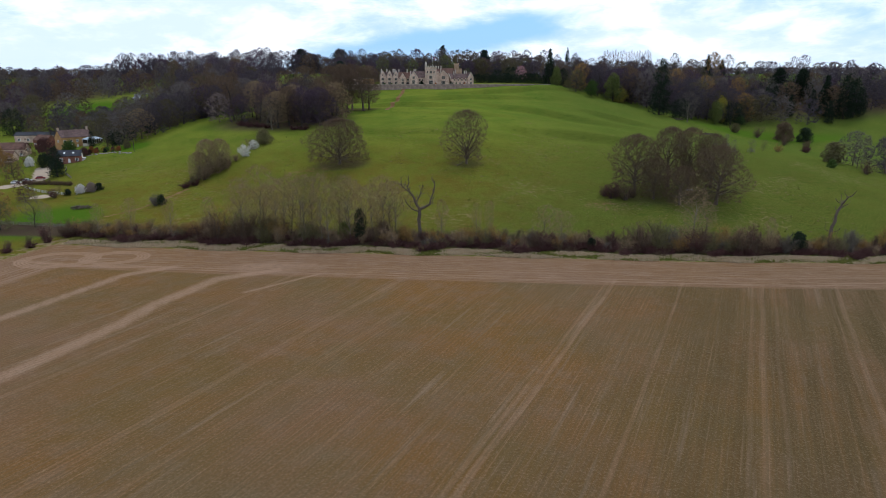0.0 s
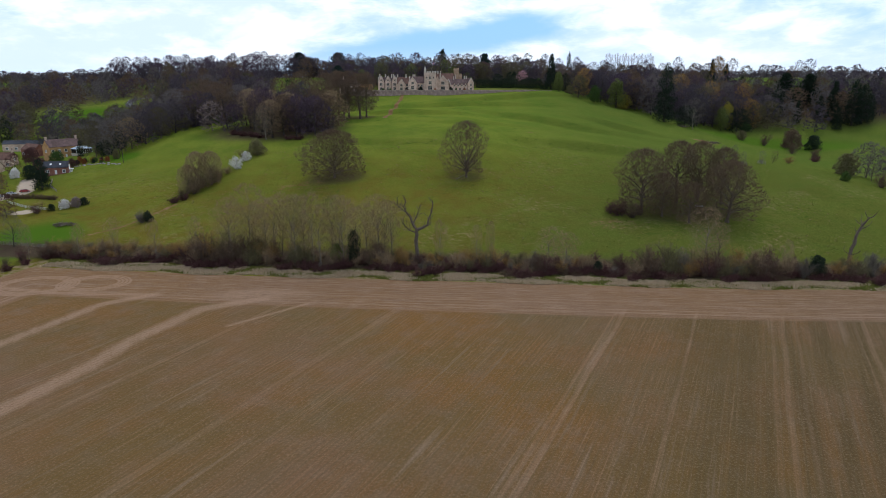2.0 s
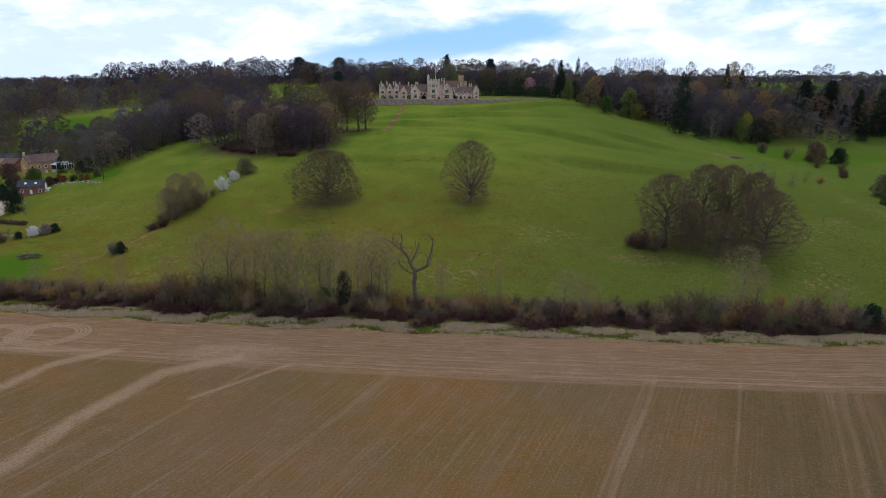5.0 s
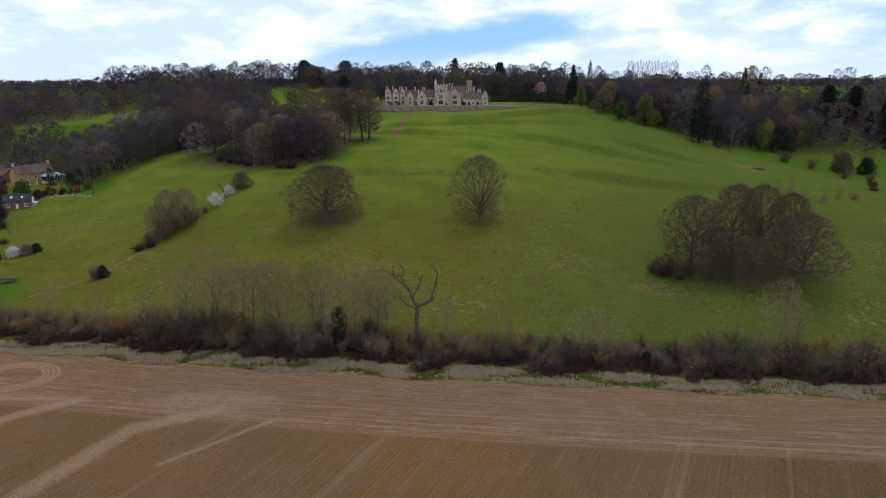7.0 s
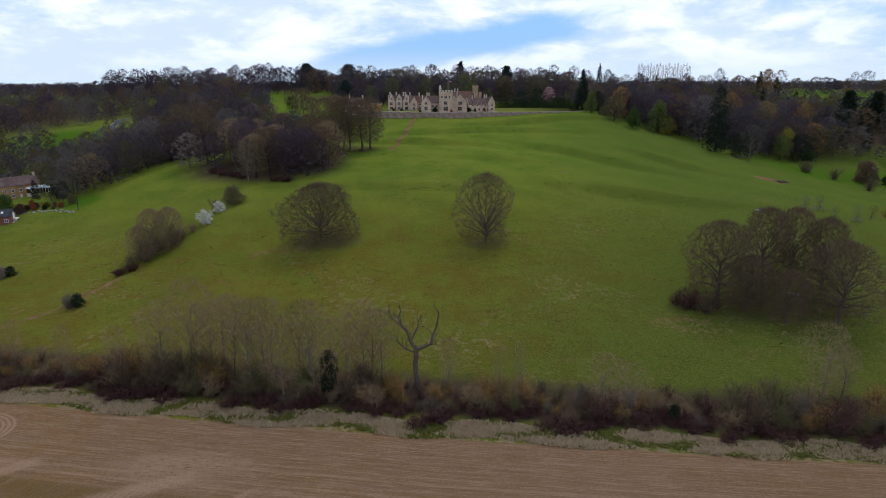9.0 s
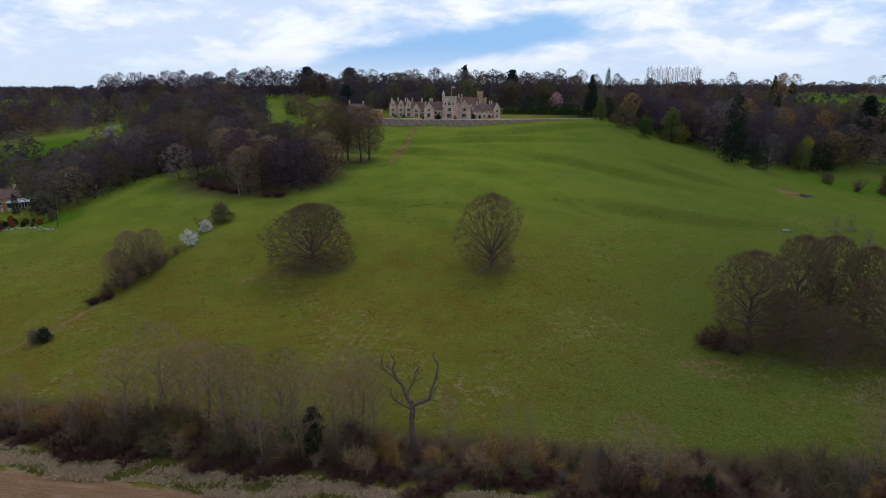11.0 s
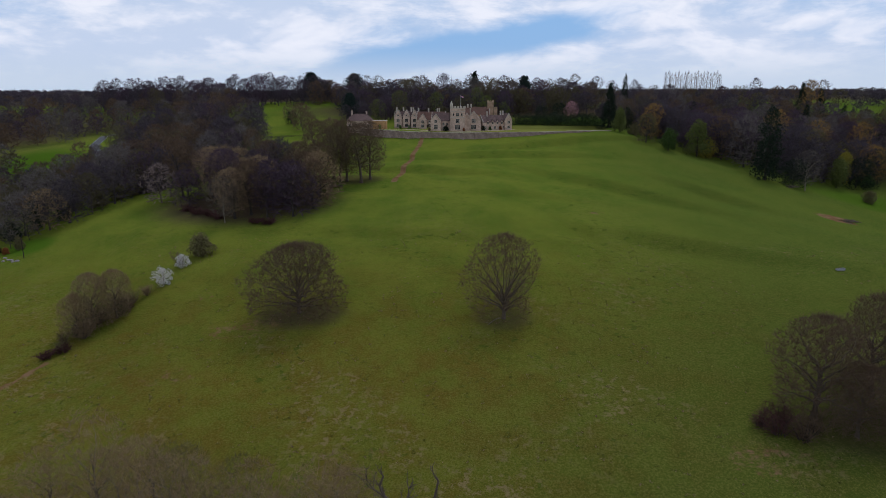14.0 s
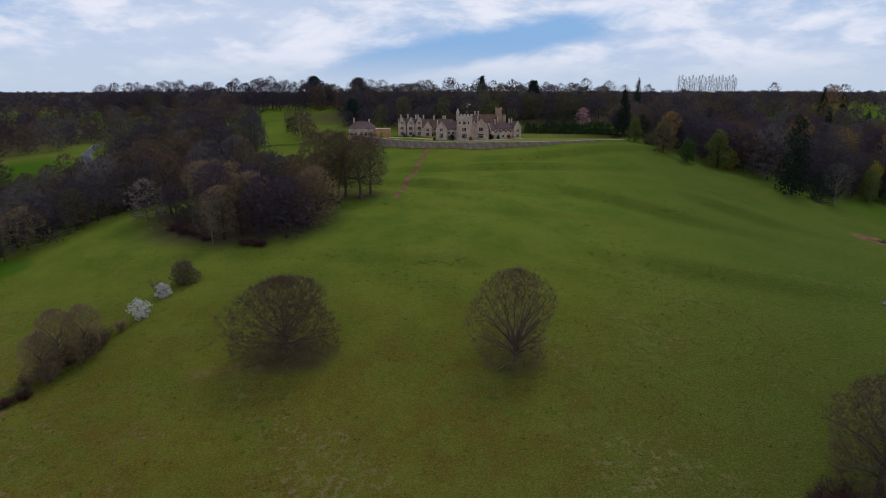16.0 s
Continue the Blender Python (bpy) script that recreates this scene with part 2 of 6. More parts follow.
def ground_material():
    def build(k):
        pos = world_pos(k)
        x, y, z = k.split(pos)
        edge = k.n("ShaderNodeAttribute", attr="edge").outputs["Fac"]      # metres into the field
        wear = k.n("ShaderNodeAttribute", attr="wear").outputs["Fac"]      # bare red earth
        lush = k.n("ShaderNodeAttribute", attr="lush").outputs["Fac"]      # mown or fresh grass
        gravel = k.n("ShaderNodeAttribute", attr="gravel").outputs["Fac"]
        litter = k.n("ShaderNodeAttribute", attr="litter").outputs["Fac"]  # leaf litter under trees, and shade painted beneath the oaks
        s = k.math("SUBTRACT", k.math("MULTIPLY", x, math.cos(ROW)), k.math("MULTIPLY", y, math.sin(ROW)))
        u = k.math("ADD", k.math("MULTIPLY", x, math.sin(ROW)), k.math("MULTIPLY", y, math.cos(ROW)))
        wob = k.math("MULTIPLY", k.math("SUBTRACT", k.noise(pos, 0.02, 2.0), 0.5), 2.2)
        sw = k.math("ADD", s, wob)
        fine, mid, broad = k.noise(pos, 2.4, 5.0, 0.8), k.noise(pos, 0.22, 4.0), k.noise(pos, 0.022, 3.0)
        # ---- soil
        soil = k.mix(k.step(broad, 0.30, 0.70), (0.160, 0.094, 0.052), (0.152, 0.082, 0.032))
        soil = k.mix(k.step(k.noise(pos, 0.012, 2.0), 0.36, 0.62), soil, (0.165, 0.086, 0.027))
        soil = k.mix(k.math("MULTIPLY", k.step(mid, 0.4, 0.75), 0.5), soil, (0.175, 0.115, 0.075))
        along = k.noise(k.vec(k.math("MULTIPLY", s, 0.45), k.math("MULTIPLY", u, 0.018), 0.0), 1.0, 4.0, 0.65)
        inner = k.step(k.math("ADD", edge, k.math("MULTIPLY", fine, 3.0)), 24.0, 27.0)
        crop = k.math("MULTIPLY", inner, k.step(k.math("ADD", k.noise(pos, 0.035, 3.0), k.math("MULTIPLY", along, 0.35)), 0.5, 0.85))
        soil = k.mix(k.math("MULTIPLY", crop, 0.4), soil, (0.085, 0.078, 0.03))
        east = k.math("MULTIPLY", inner, k.step(k.math("ADD", s, k.math("MULTIPLY", broad, 30.0)), -25.0, 45.0))
        soil = k.mix(k.math("MULTIPLY", east, k.math("MULTIPLY", k.step(k.noise(k.vec(k.math("MULTIPLY", s, 0.25), k.math("MULTIPLY", u, 0.01), 3.0), 1.0, 3.0), .40, .56), .75)), soil, (0.078, 0.056, 0.024))
        streak = k.noise(k.vec(k.math("MULTIPLY", s, 2.6), k.math("MULTIPLY", u, 0.035), 0.0), 1.0, 4.0, 0.7)
        soil = k.mix(k.math("MULTIPLY", inner, k.math("MULTIPLY", k.step(streak, .52, .72), .38)), soil, (0.28, 0.180, 0.105))
        soil = k.mix(k.math("MULTIPLY", inner, k.math("MULTIPLY", k.step(streak, .46, .3), .32)), soil, (0.075, 0.05, 0.026))
        soil = k.mix(k.math("MULTIPLY", inner, k.math("MULTIPLY", k.step(along, 0.56, 0.74), 0.55)), soil, (0.23, 0.160, 0.108))
        soil = k.mix(k.math("MULTIPLY", k.step(k.math("ADD", s, k.math("MULTIPLY", broad, 40.0)), -40.0, 70.0), 0.42), soil, (0.075, 0.055, 0.026))
        # headland, worked the other way and paler
        head = k.math("SUBTRACT", 1.0, inner)
        across = k.noise(k.vec(k.math("MULTIPLY", x, 0.03), k.math("MULTIPLY", edge, 0.9), 0.0), 1.0, 4.0, 0.65)
        soil = k.mix(k.math("MULTIPLY", head, k.math("ADD", 0.25, k.math("MULTIPLY", k.step(across, 0.4, 0.7), 0.5))), soil, (0.215, 0.138, 0.092))
        comb = k.noise(k.vec(k.math("MULTIPLY", x, 0.12), k.math("MULTIPLY", edge, 3.2), 0.0), 1.0, 4.0, 0.7)
        soil = k.mix(k.math("MULTIPLY", head, k.math("MULTIPLY", k.step(comb, .5, .66), .45)), soil, (0.32, 0.225, 0.155))
        soil = k.mix(k.math("MULTIPLY", head, k.math("MULTIPLY", k.step(comb, .48, .34), .4)), soil, (0.10, 0.062, 0.04))
        # wheelings
        def line(v, at, half, blur=0.5):
            return k.math("SUBTRACT", 1.0, k.step(k.math("ABSOLUTE", k.math("SUBTRACT", v, at)), half, half + blur))
        marks = 0.0
        broken = k.step(k.noise(pos, 0.09, 4.0, 0.6), 0.36, 0.6)
        for at, half, amount in ROW_MARKS:
            marks = k.math("MAXIMUM", marks, k.math("MULTIPLY", line(sw, at, half), amount))
        marks = k.math("MULTIPLY", k.math("MULTIPLY", marks, k.step(edge, 15.0, 24.0)), k.math("ADD", 0.45, k.math("MULTIPLY", broken, 0.55)))
        ew = k.math("ADD", edge, k.math("MULTIPLY", wob, 0.25))
        for at, half, amount in ((13.2, .12, .3), (15.2, .15, .4), (19.3, .15, .5), (21.4, .15, .6), (24, .12, .25)):
            marks = k.math("MAXIMUM", marks, k.math("MULTIPLY", line(ew, at, half, .35), k.math("MULTIPLY", amount, k.math("ADD", 0.4, k.math("MULTIPLY", broken, 0.6)))))
        for cx, cy, r in ((-119, 187, 10.5), (-102.5, 189, 8.5)):
            dist = k.math("SQRT", k.math("ADD", k.math("POWER", k.math("SUBTRACT", x, cx), 2.0), k.math("POWER", k.math("MULTIPLY", k.math("SUBTRACT", y, cy), 1.35), 2.0)))
            for off in (-1.6, -.5, .6, 1.7):
                marks = k.math("MAXIMUM", marks, k.math("MULTIPLY", line(dist, r + off, .22, .3), .8))
        px_, py_ = k.math("DIVIDE", k.math("ADD", x, 52.0), 15.0), k.math("DIVIDE", k.math("SUBTRACT", y, 177.0), 5.5)
        patch = k.math("SUBTRACT", 1.0, k.step(k.math("ADD", k.math("ADD", k.math("MULTIPLY", px_, px_), k.math("MULTIPLY", py_, py_)), k.math("MULTIPLY", mid, 1.2)), 0.6, 1.9))
        marks = k.math("MAXIMUM", marks, k.math("MULTIPLY", patch, 0.65))
        marks = k.math("MAXIMUM", marks, k.math("MULTIPLY", k.n("ShaderNodeAttribute", attr="track").outputs["Fac"], k.math("ADD", 0.5, k.math("MULTIPLY", k.step(fine, .3, .6), .5))))
        soil = k.mix(k.math("MULTIPLY", marks, 0.65), soil, (0.33, 0.215, 0.145))
        ruts = k.math("MULTIPLY", k.step(k.noise(k.vec(k.math("MULTIPLY", x, 0.5), k.math("MULTIPLY", y, 3.0), 0.0), 1.0, 3.0), 0.55, 0.62), k.math("POWER", patch, 3.0))
        soil = k.mix(k.math("MULTIPLY", ruts, 0.7), soil, (0.09, 0.06, 0.04))
        soil = k.mix(k.math("MULTIPLY", k.step(fine, 0.50, 0.64), 0.26), soil, (0.30, 0.215, 0.15))
        soil = k.mix(k.math("MULTIPLY", k.step(fine, 0.49, 0.36), 0.3), soil, (0.07, 0.045, 0.028))
        drill = k.math("MULTIPLY", k.math("SINE", k.math("MULTIPLY", s, 2 * math.pi / 1.05)), inner)
        soil = k.mix(k.math("MULTIPLY", k.step(drill, 0.1, 1.0), 0.22), soil, (0.10, 0.075, 0.04))
        # ---- pasture
        g1, g2 = k.noise(pos, 0.05, 4.0, 0.6), k.noise(pos, 0.5, 5.0, 0.7)
        turf = k.mix(k.step(g1, 0.35, 0.65), (0.078, 0.134, 0.014), (0.134, 0.172, 0.020))
        turf = k.mix(k.math("MULTIPLY", k.step(g2, 0.4, 0.7), 0.5), turf, (0.145, 0.158, 0.024))
        turf = k.mix(k.math("MULTIPLY", k.step(k.noise(pos, 0.9, 5.0, 0.75), 0.5, 0.3), 0.4), turf, (0.036, 0.055, 0.008))
        dry = k.math("MULTIPLY", k.step(k.noise(pos, 0.028, 3.0, 0.6), 0.48, 0.62), k.step(k.noise(pos, 0.55, 5.0, 0.75), 0.52, 0.60))
        low = k.math("MULTIPLY", k.step(k.math("ADD", y, k.math("MULTIPLY", g1, 60.0)), 420.0, 275.0), k.math("ADD", 0.48, k.math("MULTIPLY", k.step(k.noise(pos, 0.12, 5.0, 0.65), 0.35, 0.7), 0.5)))
        turf = k.mix(low, turf, (0.114, 0.080, 0.013))
        # grass turns darker green towards the east and down the slope
        east_dark = k.step(k.math("ADD", k.math("ADD", x, k.math("MULTIPLY", g1, 60.0)), k.math("MULTIPLY", k.math("MAXIMUM", k.math("SUBTRACT", 330.0, y), 0.0), 0.5)), 45.0, 150.0)
        turf = k.mix(k.math("MULTIPLY", east_dark, 0.66), turf, (0.056, 0.086, 0.016))
        spot = k.noise(pos, 2.3, 4.0, 0.75)
        turf = k.mix(k.math("MULTIPLY", k.step(spot, 0.50, 0.60), 0.5), turf, (0.160, 0.155, 0.040))
        turf = k.mix(k.math("MULTIPLY", k.step(spot, 0.48, 0.39), 0.42), turf, (0.034, 0.050, 0.009))
        clots = k.math("MULTIPLY", k.step(k.noise(pos, 0.35, 3.0, 0.6), 0.60, 0.66), k.step(k.noise(pos, 0.03, 2.0), 0.42, 0.60))
        turf = k.mix(k.math("MULTIPLY", clots, 0.55), turf, (0.040, 0.070, 0.010))
        turf = k.mix(k.math("MULTIPLY", k.math("MULTIPLY", dry, k.math("ADD", low, 0.1)), 0.7), turf, (0.21, 0.160, 0.080))
        turf = k.mix(lush, turf, (0.058, 0.112, 0.010))
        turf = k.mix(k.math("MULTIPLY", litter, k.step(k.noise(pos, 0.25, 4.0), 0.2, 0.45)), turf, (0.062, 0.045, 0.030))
        # dry verge along the plough
        verge = k.math("MULTIPLY", k.step(edge, -8.0, -4.5), k.step(k.noise(pos, 0.30, 5.0, 0.75), 0.44, 0.56))
        turf = k.mix(k.math("MULTIPLY", verge, 0.75), turf, (0.235, 0.170, 0.108))
        earth = k.mix(k.step(mid, 0.35, 0.65), (0.15, 0.075, 0.04), (0.21, 0.125, 0.075))
        turf = k.mix(k.math("MULTIPLY", k.step(k.math("ADD", wear, k.math("MULTIPLY", k.math("SUBTRACT", k.noise(pos, 0.4, 5.0, 0.75), 0.5), 2.0)), 0.38, 0.85), 0.9), turf, earth)
        turf = k.mix(k.n("ShaderNodeAttribute", attr="lawn").outputs["Fac"], turf, k.mix(g2, (0.15, 0.165, 0.035), (0.19, 0.19, 0.05)))
        turf = k.mix(k.step(k.math("ADD", gravel, k.math("MULTIPLY", k.math("SUBTRACT", g2, 0.5), 0.9)), 0.25, 0.75), turf, k.mix(g2, (0.36, 0.28, 0.21), (0.48, 0.40, 0.31)))
        bound = k.step(k.math("ADD", edge, k.math("MULTIPLY", k.math("SUBTRACT", k.noise(pos, 0.25, 3.0), 0.5), 1.3)), -0.3, 0.3)
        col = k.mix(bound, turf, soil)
        h = k.math("ADD", k.math("MULTIPLY", fine, 1.0), k.math("MULTIPLY", k.noise(pos, 0.45, 3.0), 0.9))
        h = k.math("ADD", h, k.math("MULTIPLY", k.math("MULTIPLY", drill, bound), 0.12))
        return col, (h, 0.16)
    return mat("ground_cover", build, 0.95, 0.0)


GROUND = ground_material()
fuzz = [n for n in GROUND.node_tree.nodes if n.type == "BSDF_PRINCIPLED"][0]
fuzz.inputs["Sheen Weight"].default_value, fuzz.inputs["Sheen Roughness"].default_value = 0.45, 0.45
GROUND.node_tree.links.new(fuzz.inputs["Base Color"].links[0].from_socket, fuzz.inputs["Sheen Tint"])


def to_line(x, y, pts):
    """Distance to a polyline."""
    best = np.full(x.shape, 1e9)
    for (ax, ay), (bx, by) in zip(pts[:-1], pts[1:]):
        l2 = (bx - ax) ** 2 + (by - ay) ** 2
        t = np.clip(((x - ax) * (bx - ax) + (y - ay) * (by - ay)) / l2, 0, 1)
        best = np.minimum(best, np.hypot(x - ax - t * (bx - ax), y - ay - t * (by - ay)))
    return best


def blob(x, y, cx, cy, rx, ry):
    return 1 - smooth(((x - cx) / rx) ** 2 + ((y - cy) / ry) ** 2, .3, 1.6)


DRIVE = [(-205, 324), (-198, 310), (-193, 300), (-200, 291), (-216, 282)]
LANE = [(-216, 486), (-240, 518), (-256, 540), (-264, 562), (-272, 580), (-262, 600)]


def build_ground():
    def lines(spans):
        out = []
        for a, b, st in spans:
            out += list(np.arange(a, b - 1e-6, st))
        return np.array(out)
    far = [4900, 3600, 2600, 1900, 1400, 1000, 760, 600, 480]
    xs = np.concatenate([[-v for v in far], lines([(-400, -240, 8), (-240, 240, 1.6), (240, 400, 8)]), [400] + far[::-1]])
    ys = np.concatenate([[-4900, -2500, -1000, -400, -150, -60], lines([(-20, 60, 10), (60, 120, 2.5), (120, 230, 1.5), (230, 560, 2.6), (560, 800, 8)]), [800, 900, 1000, 1200, 1500, 1900, 2600, 3600, 4900]])
    X, Y = np.meshgrid(xs, ys)
    Z = heights(X, Y)
    nx, ny = len(xs), len(ys)
    idx = np.arange(nx * ny).reshape(ny, nx)
    quads = np.stack([idx[:-1, :-1], idx[:-1, 1:], idx[1:, 1:], idx[1:, :-1]], -1).reshape(-1, 4)
    me = bpy.data.meshes.new("ground")
    me.from_pydata(np.stack([X, Y, Z], -1).reshape(-1, 3).tolist(), [], quads.tolist())
    x, y = X.ravel(), Y.ravel()
    left = (x - (-131 + .3 * (y - 206))) * .957
    edge = np.minimum(field_edge(x) - y, np.where(y > 120, left, 99))
    path = 1 - smooth(to_line(x, y, [(-36, 412), (-34, 440), (-33, 470), (-31, 514)]), .8, 2.4)
    wear = np.maximum.reduce([path, .5 * blob(x, y, -62, 283, 13, 5), .35 * blob(x, y, -80, 300, 8, 4), .9 * blob(x, y, 161, 404, 9, 9), .5 * blob(x, y, 62, 236, 12, 5), .45 * blob(x, y, 95, 222, 5, 3),
                              .5 * blob(x, y, -18, 235, 4, 2.5), .4 * blob(x, y, -75, 262, 13, 6), .5 * blob(x, y, 50, 372, 5, 2), .8 * (1 - smooth(to_line(x, y, [(-111, 272), (-115, 260), (-121, 249), (-130, 238)]), .5, 1.8)), .35 * (1 - smooth(to_line(x, y, [(20, 400), (30, 370), (42, 345), (60, 330)]), .3, 1.6))])
    lawn = ((x > -34) & (x < 88) & (y > np.interp(x, TERRACE_X, TERRACE_Y)) & (y < 562)) * .9
    lush = np.maximum.reduce([blob(x, y, -150, 232, 18, 22), blob(x, y, -172, 352, 10, 9), blob(x, y, 150, 560, 200, 30) * .4, blob(x, y, -275, 505, 30, 25),
                              .8 * blob(x, y, 240, 470, 60, 20), .7 * blob(x, y, -118, 392, 12, 5), .95 * blob(x, y, 72, 606, 34, 26), smooth(y, 600, 680) * .35])
    grav = np.maximum.reduce([1 - smooth(to_line(x, y, DRIVE), 3, 4.4), (1 - smooth(to_line(x, y, [(-75, 556), (-45, 552), (-30, 541), (-8, 530), (6, 537), (26, 552)]), 1.6, 2.6)) * .9, blob(x, y, -173, 268, 5, 3.5)])
    # litter in woods and hedge; blobs at lone oaks and clump paint crown shade
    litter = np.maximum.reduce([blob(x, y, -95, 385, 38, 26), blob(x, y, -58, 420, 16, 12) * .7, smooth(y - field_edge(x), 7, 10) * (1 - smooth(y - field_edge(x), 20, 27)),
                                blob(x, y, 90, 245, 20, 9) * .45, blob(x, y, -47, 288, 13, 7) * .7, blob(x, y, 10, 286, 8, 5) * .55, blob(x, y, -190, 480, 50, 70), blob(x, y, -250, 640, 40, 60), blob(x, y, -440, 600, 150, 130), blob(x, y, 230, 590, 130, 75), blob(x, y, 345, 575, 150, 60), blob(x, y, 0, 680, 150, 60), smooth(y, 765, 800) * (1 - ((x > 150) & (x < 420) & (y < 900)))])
    litter = litter * (1 - blob(x, y, 72, 606, 34, 26))
    track = np.maximum.reduce([1 - smooth(to_line(x, y, t) , w * .4, w) for t, w in (
        ([(-48, 174), (-62.7, 166), (-71, 145), (-73, 133), (-78, 117), (-84, 99), (-94, 60)], 3.0), ([(-80, 178), (-90.6, 170.5), (-96.5, 153), (-103, 135), (-112, 112)], 2.4), ([(-34, 170), (-45, 160.8), (-52, 154)], .8),
        ([(-131, 186), (-108, 180), (-84, 178)], 1.4))])
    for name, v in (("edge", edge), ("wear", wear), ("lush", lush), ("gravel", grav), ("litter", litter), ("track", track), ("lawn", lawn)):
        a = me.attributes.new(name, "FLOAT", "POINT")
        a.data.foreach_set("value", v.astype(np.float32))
    me.shade_smooth()
    me.materials.append(GROUND)
    return tagged(new("ground", me), "ploughed brown field rising into green sheep pasture and a wooded hill", "ground", kind="structure")


build_ground()

# ---------------------------------------------------------------- trees
class Build:
    """Gathers tubes and thin pieces for one mesh."""

    def __init__(self):
        self.v, self.f = [], []

    def tube(self, pts, radii, sides=4):
        base = len(self.v)
        for i, (p, r) in enumerate(zip(pts, radii)):
            d = (pts[min(i + 1, len(pts) - 1)] - pts[max(i - 1, 0)]).normalized()
            a = d.cross(Vector((0.31, 0.95, 0.02))).normalized()
            b = d.cross(a)
            for j in range(sides):
                g = 2 * math.pi * j / sides
                self.v.append(p + (a * math.cos(g) + b * math.sin(g)) * r)
        for i in range(len(pts) - 1):
            for j in range(sides):
                k = (j + 1) % sides
                self.f.append((base + i * sides + j, base + i * sides + k, base + (i + 1) * sides + k, base + (i + 1) * sides + j))

    def sliver(self, p, d, length, w, rng):
        side = d.cross(Vector((rng.uniform(-1, 1), rng.uniform(-1, 1), rng.uniform(-1, 1)))).normalized() * (w * .5)
        n = len(self.v)
        self.v += [p - side, p + side, p + d * length]
        self.f.append((n, n + 1, n + 2))

    def leaf(self, p, size, rng, out=None):
        d = Vector((rng.gauss(0, 1), rng.gauss(0, 1), rng.gauss(0, 1))).normalized()
        if out is not None:
            d = (d + out * .6).normalized()
        a = d.cross(Vector((rng.uniform(-1, 1), rng.uniform(-1, 1), .3))).normalized()
        b = d.cross(a)
        n = len(self.v)
        self.v += [p + a * size * rng.uniform(.7, 1.2), p - a * size * .5 + b * size * rng.uniform(.6, 1), p - a * size * .5 - b * size * rng.uniform(.6, 1)]
        self.f.append((n, n + 1, n + 2))

    def mesh(self, name, m):
        me = bpy.data.meshes.new(name)
        me.from_pydata([tuple(v) for v in self.v], [], self.f)
        me.materials.append(m)
        return me


def bend(p, d, length, n, curl, lift, rng):
    """A crooked line from p along d."""
    pts, d = [p.copy()], d.copy()
    for _ in range(n):
        d = (d + Vector((rng.uniform(-curl, curl), rng.uniform(-curl, curl), rng.uniform(-curl, curl) + lift))).normalized()
        pts.append(pts[-1] + d * (length / n))
    return pts, d


def fan(d, angle, turn):
    """d tilted by angle, turned about itself."""
    a = d.cross(Vector((0.13, 0.21, 0.97)) if abs(d.z) < .95 else Vector((1, 0, 0))).normalized()
    b = d.cross(a)
    return (d * math.cos(angle) + (a * math.cos(turn) + b * math.sin(turn)) * math.sin(angle)).normalized()


SHAPES = {
    # base: height of the crown's underside; belly: height of its widest part; under: how far the underside draws in; bole: where limbs begin and end;
    # limbs; ends: branch ends in the crown; lets: branchlets, spread through it; twigs on each; thick: trunk radius; wild: crookedness; rise: how steeply limbs set off;
    # fill: .33 fills the crown evenly, less crowds its outside
    "oak": dict(base=.03, belly=.28, under=.08, bole=(.10, .34), limbs=24, boughs=120, ends=420, lets=4200, twigs=5, thick=.030, wild=.028, rise=.18, fill=.45, fan=.5, long=.075),
    "vase": dict(base=.06, belly=.42, under=.28, bole=(.09, .26), limbs=22, boughs=90, ends=330, lets=3000, twigs=4, thick=.025, wild=.02, rise=.85, fill=.46, fan=.4, long=.07),
    "clump": dict(base=.06, belly=.50, under=.25, bole=(.16, .50), limbs=16, boughs=70, ends=260, lets=2000, twigs=5, thick=.028, wild=.03, rise=.55, fill=.44, fan=.5, long=.075),
    "park": dict(base=.16, belly=.55, under=.45, bole=(.28, .66), limbs=13, boughs=44, ends=130, lets=1300, twigs=4, thick=.022, wild=.03, rise=.5, fill=.44, fan=.5, long=.075),
    "round": dict(base=.02, belly=.44, under=.18, bole=(.14, .50), limbs=8, ends=30, lets=270, twigs=5, thick=.020, wild=.03, rise=.4, fill=.40, fan=.6, long=.10),
    "hazy": dict(base=.01, belly=.44, under=.12, bole=(.14, .50), limbs=5, ends=12, lets=125, twigs=5, thick=.018, wild=.03, rise=.4, fill=.40, fan=.65, long=.13),
    "tall": dict(base=.14, belly=.72, under=.62, bole=(.2, .7), limbs=8, ends=26, lets=240, twigs=5, thick=.016, wild=.03, rise=.8, fill=.42, fan=.45, long=.085),
    "slim": dict(base=.12, belly=.66, under=.62, bole=(.14, .60), limbs=12, ends=50, lets=480, twigs=4, thick=.011, wild=.022, rise=1.1, fill=.44, fan=.38, long=.075),
    "poplar": dict(base=.04, belly=.45, under=.5, bole=(.06, .85), limbs=12, ends=10, lets=130, twigs=4, thick=.012, wild=.02, rise=1.6, fill=.3, fan=.2, long=.07),
}


